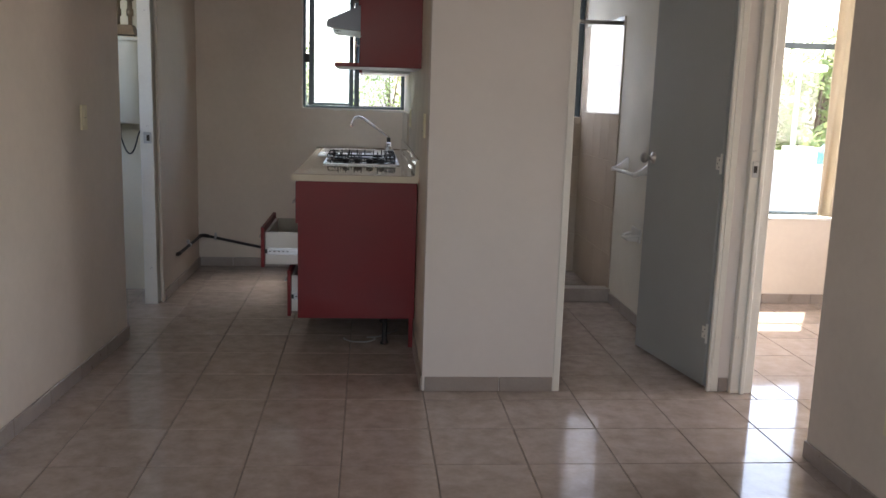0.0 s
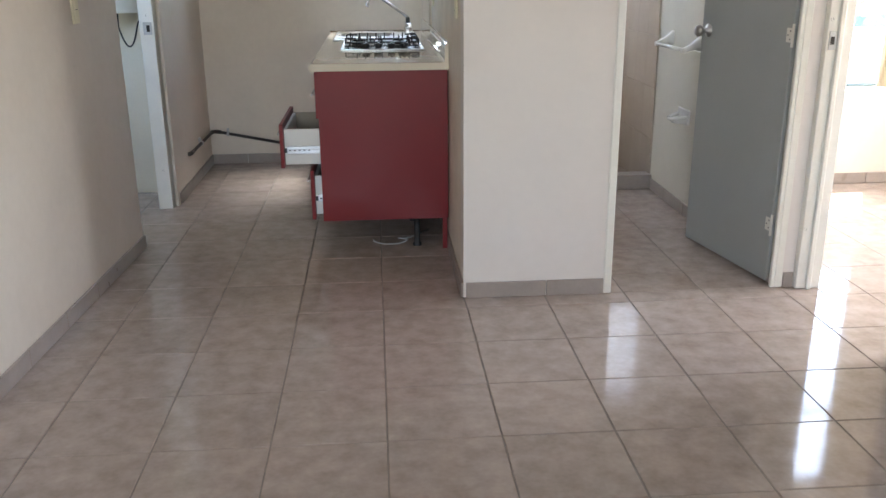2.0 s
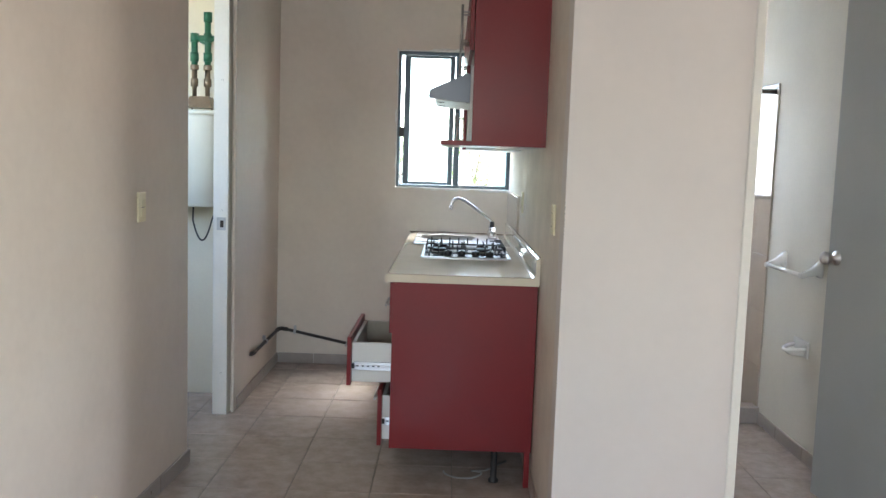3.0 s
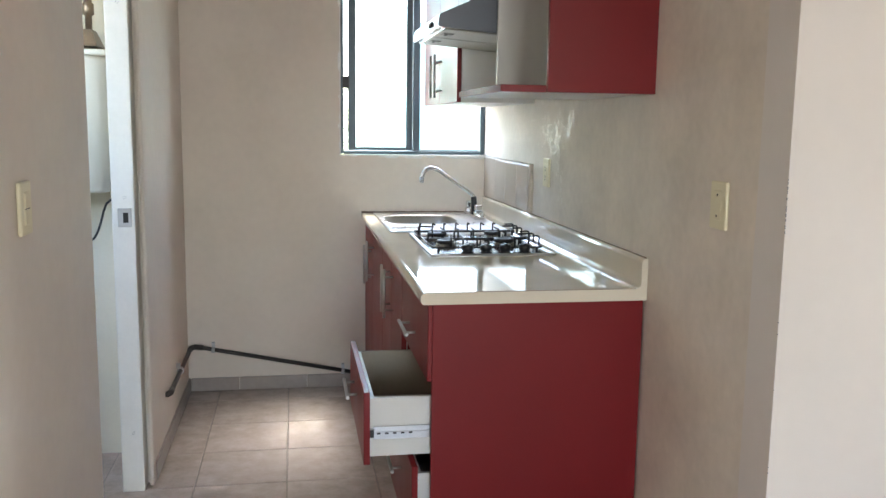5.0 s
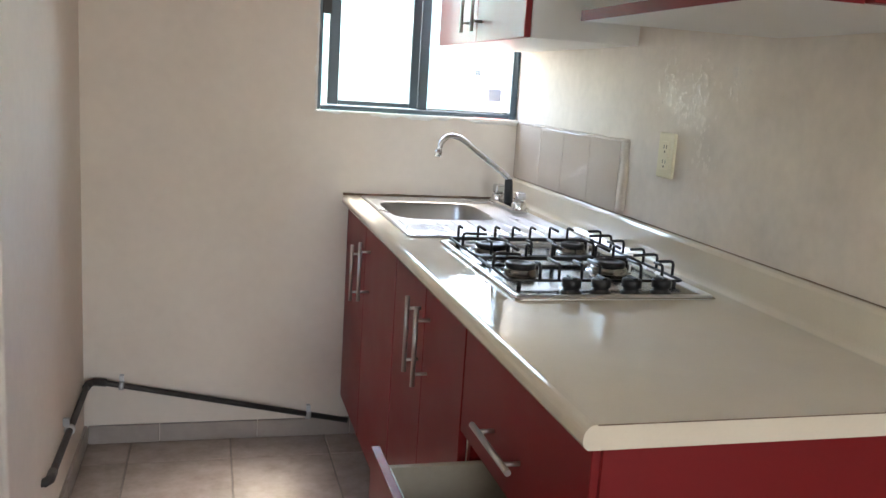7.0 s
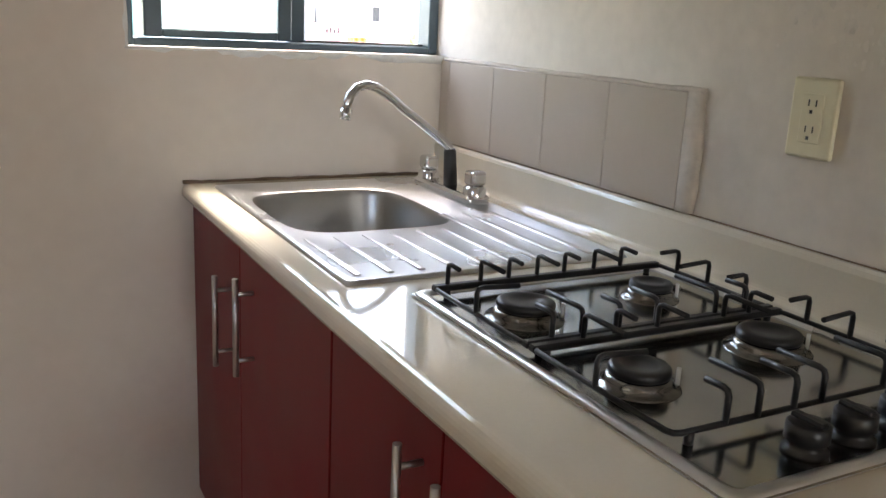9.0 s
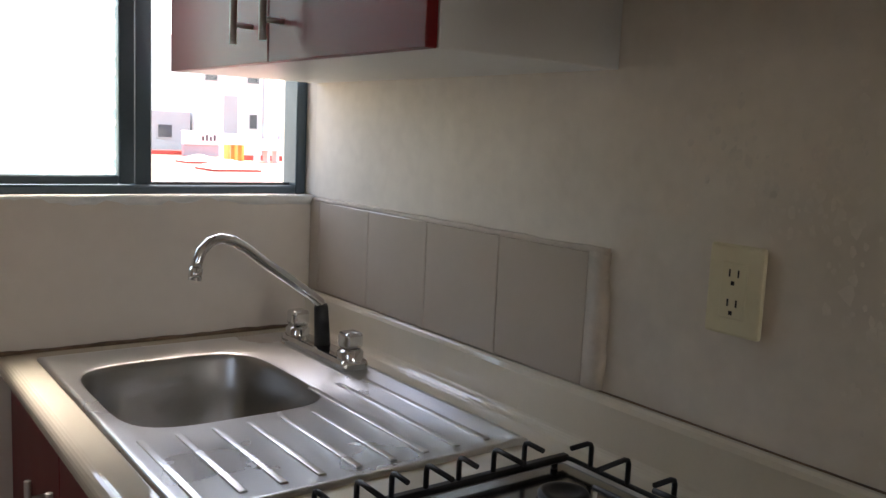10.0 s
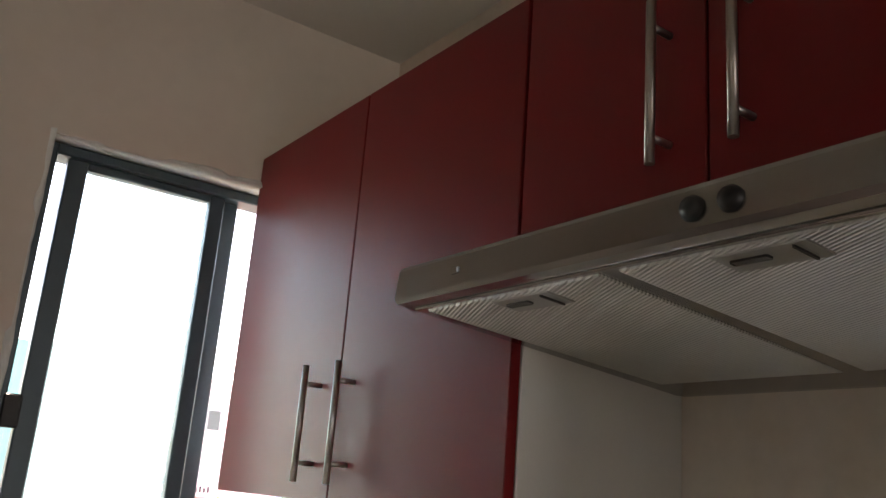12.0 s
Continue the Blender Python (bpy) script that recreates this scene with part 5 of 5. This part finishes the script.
def tree(label, x, y, height, spread, seed, leaves=2600):
    """A tapered trunk with limbs and a crown of many small leaf clumps round uneven boughs."""
    r = random.Random(seed)
    t = thing("tree", (x, y, -2.9), label, "tree", "trees")
    bm = tube(bmesh.new(), [(x, y, -2.9), (x + 0.1, y, -2.9 + height * 0.3), (x, y + 0.1, -2.9 + height * 0.6)], [0.16 * spread / 2, 0.11 * spread / 2, 0.05], 10)
    boughs = []
    for k in range(11):
        q, up = r.random() * 6.28, 0.45 + 0.5 * r.random()
        d = spread * (0.35 + 0.65 * r.random()) * (1.25 - up)
        tip = Vector((x + d * math.cos(q), y + d * math.sin(q), -2.9 + height * up))
        tube(bm, [(x, y, -2.9 + height * (0.25 + 0.25 * r.random())), ((x + tip.x) / 2, (y + tip.y) / 2, tip.z - 0.3), tip], [0.06, 0.04, 0.015], 6)
        boughs.append((tip, spread * (0.24 + 0.22 * r.random())))
    piece("trunk", bm, BARK, t)
    verts, faces = [], []
    for k in range(leaves):
        c, rad = boughs[r.randrange(len(boughs))]
        v = Vector((r.gauss(0, 1), r.gauss(0, 1), r.gauss(0, 0.8))).normalized() * rad * (0.45 + 0.7 * r.random() ** 0.5)
        p, size = c + v, 0.07 + 0.11 * r.random()
        a = Vector((r.gauss(0, 1), r.gauss(0, 1), r.gauss(0, 1))).normalized()
        b = a.orthogonal().normalized()
        n = len(verts)
        verts += [p - a * size, p + b * size * 0.5, p + a * size, p - b * size * 0.5]
        faces.append((n, n + 1, n + 2, n + 3))
    me = bpy.data.meshes.new("crown")
    me.from_pydata([tuple(v) for v in verts], [], faces)
    me.materials.append(LEAF)
    crown = new("crown", me)
    crown.parent = t
    crown.matrix_parent_inverse = t.matrix_basis.inverted()
    return t


tree("leafy green tree behind the neighbouring house", 11.6, 21.5, 5.6, 2.6, 1, 5200)
tree("leafy green tree behind the neighbouring house", 14.6, 23.0, 5.0, 2.4, 2, 4200)
tree("leafy green tree behind the neighbouring house", 9.2, 19.6, 4.6, 1.6, 3, 3000)
for k, (x, y, h, sp) in enumerate(((-3, 52, 6.6, 3.4), (1.5, 55, 6.0, 3.2), (6.0, 60, 6.8, 3.4), (-8, 54, 7.2, 3.6), (26.9, 57, 5.6, 2.4), (10.5, 66, 7.5, 3.2), (-14, 58, 7, 3.6))):
    tree("green street tree among the far houses", x, y, h, sp, 10 + k, 1800)
lamp = thing("street_lamp", (9.6, 18.6, -2.9), "white street lamp post beside the trees", "street lamp")
piece("post", tube(bmesh.new(), [(9.6, 18.6, -2.9), (9.6, 18.6, 1.9), (9.65, 18.6, 2.1)], [0.07, 0.045, 0.04], 10), RENDER_WHITE, lamp)
piece("head", boxes((9.45, 10.2, 18.5, 18.7, 2.05, 2.2), bevel=0.04, segments=2), RENDER_WHITE, lamp)
tarp = thing("tarpaulin", (8.3, 14.3, -0.09), "teal tarpaulin bundle on the white roof", "tarpaulin")
bmt = bmesh.new()
bmesh.ops.create_icosphere(bmt, subdivisions=3, radius=1)
for v in bmt.verts:
    k = 1 + 0.25 * noise.noise(v.co * 2.3)
    v.co = Vector((8.35 + v.co.x * 0.55 * k, 14.3 + v.co.y * 0.35 * k, 0.32 + v.co.z * 0.42 * k))
piece("cloth", bmt, TEAL, tarp)
box_ = thing("roof_box", (7.55, 14.2, -0.09), "white and red box on the white roof", "box")
piece("box", boxes((7.3, 7.75, 14.0, 14.4, 0.15, 0.62), bevel=0.02), RENDER_WHITE, box_)
piece("base", boxes((7.28, 7.77, 13.98, 14.42, -0.09, 0.15), bevel=0.02), RED_ROOF, box_)

# ---------------------------------------------------------------- tiles, last
PITCH, JX, JY = 0.3345, 0.822, 2.846
TILE_MESHES = {}


def tile_mesh(w, d, mat, t=0.012, b=0.0022):
    key = (round(w, 3), round(d, 3), mat.name)
    if key not in TILE_MESHES:
        TILE_MESHES[key] = solid("tile", boxes((-w / 2, w / 2, -d / 2, d / 2, -t, 0), bevel=b), mat)
    return TILE_MESHES[key]


def cells(x0, x1, y0, y1):
    i0, i1 = math.floor((x0 - JX) / PITCH), math.ceil((x1 - JX) / PITCH)
    j0, j1 = math.floor((y0 - JY) / PITCH), math.ceil((y1 - JY) / PITCH)
    for i in range(i0, i1):
        for j in range(j0, j1):
            a, b = max(x0, JX + i * PITCH), min(x1, JX + (i + 1) * PITCH)
            c, d = max(y0, JY + j * PITCH), min(y1, JY + (j + 1) * PITCH)
            if b - a > 0.012 and d - c > 0.012:
                yield a + 0.0017, b - 0.0017, c + 0.0017, d - 0.0017


rest = bmesh.new()
for room in ((-1.18, 0.4875, 1.0, NORTH), (0.4875, 1.8255, 1.0, FRONT), (1.8255, LIVING_E, 1.0, 2.846), (1.8255, BED_W, 3.5150, FRONT), (BATH_W, BATH_E, FRONT, 5.345), (1.8255, 3.7, 2.846, 3.5150), (BED_W, 3.7, 3.5150, BED_N), (-1.6, -1.18, 4.46, 5.25)):
    for a, b, c, d in cells(*room):
        ob = new("tile", tile_mesh(b - a, d - c, TILE))
        ob.parent = floor
        lift = 0.0004 * noise.noise(Vector((a * 9, c * 9, 0)))
        ob.location = ((a + b) / 2, (c + d) / 2, lift)
for room in ((-1.34, LIVING_E, SOUTH, 1.0), (3.7, BED_E, BED_S, BED_N), (BED_W, 3.7, BED_S, 2.846), (BATH_W, BATH_E, 5.445, NORTH), (-2.5, -1.15, 4.02, 4.46), (-2.5, -1.6, 4.46, 5.57), (-1.6, -1.15, 5.25, 5.57)):
    for a, b, c, d in cells(*room):
        block(rest, a, b, c, d, -0.012, 0)
far = part("far_tiles", rest, TILE, floor, "taupe glazed tiles further off")
tagged(far, kind="stuff")

# glazed shower tiles on the bathroom's walls
shower = thing("shower_tiles", (BATH_E, 5.9, 0), "beige glazed shower wall tiles", "tile", kind="structure")
me_side = solid("wall_tile", boxes((-0.009, 0, 0.0006, 0.2014, 0.0006, 0.3019), bevel=0.001), SHOWER_TILE)
for i in range(5):
    for j in range(6):
        ob = new("tile", me_side)
        ob.parent = shower
        ob.matrix_parent_inverse = shower.matrix_basis.inverted()
        ob.location = (BATH_E - 0.0005, 5.375 + i * 0.202, j * 0.3025)
me_end = solid("wall_tile", boxes((0.001, 0.1995, -0.009, 0, 0.001, 0.290), bevel=0.0015), SHOWER_TILE)
for i in range(6):
    for j in range(4):
        ob = new("tile", me_end)
        ob.parent = shower
        ob.matrix_parent_inverse = shower.matrix_basis.inverted()
        ob.location = (BATH_W + i * 0.2005, NORTH - 0.0005, j * 0.291)
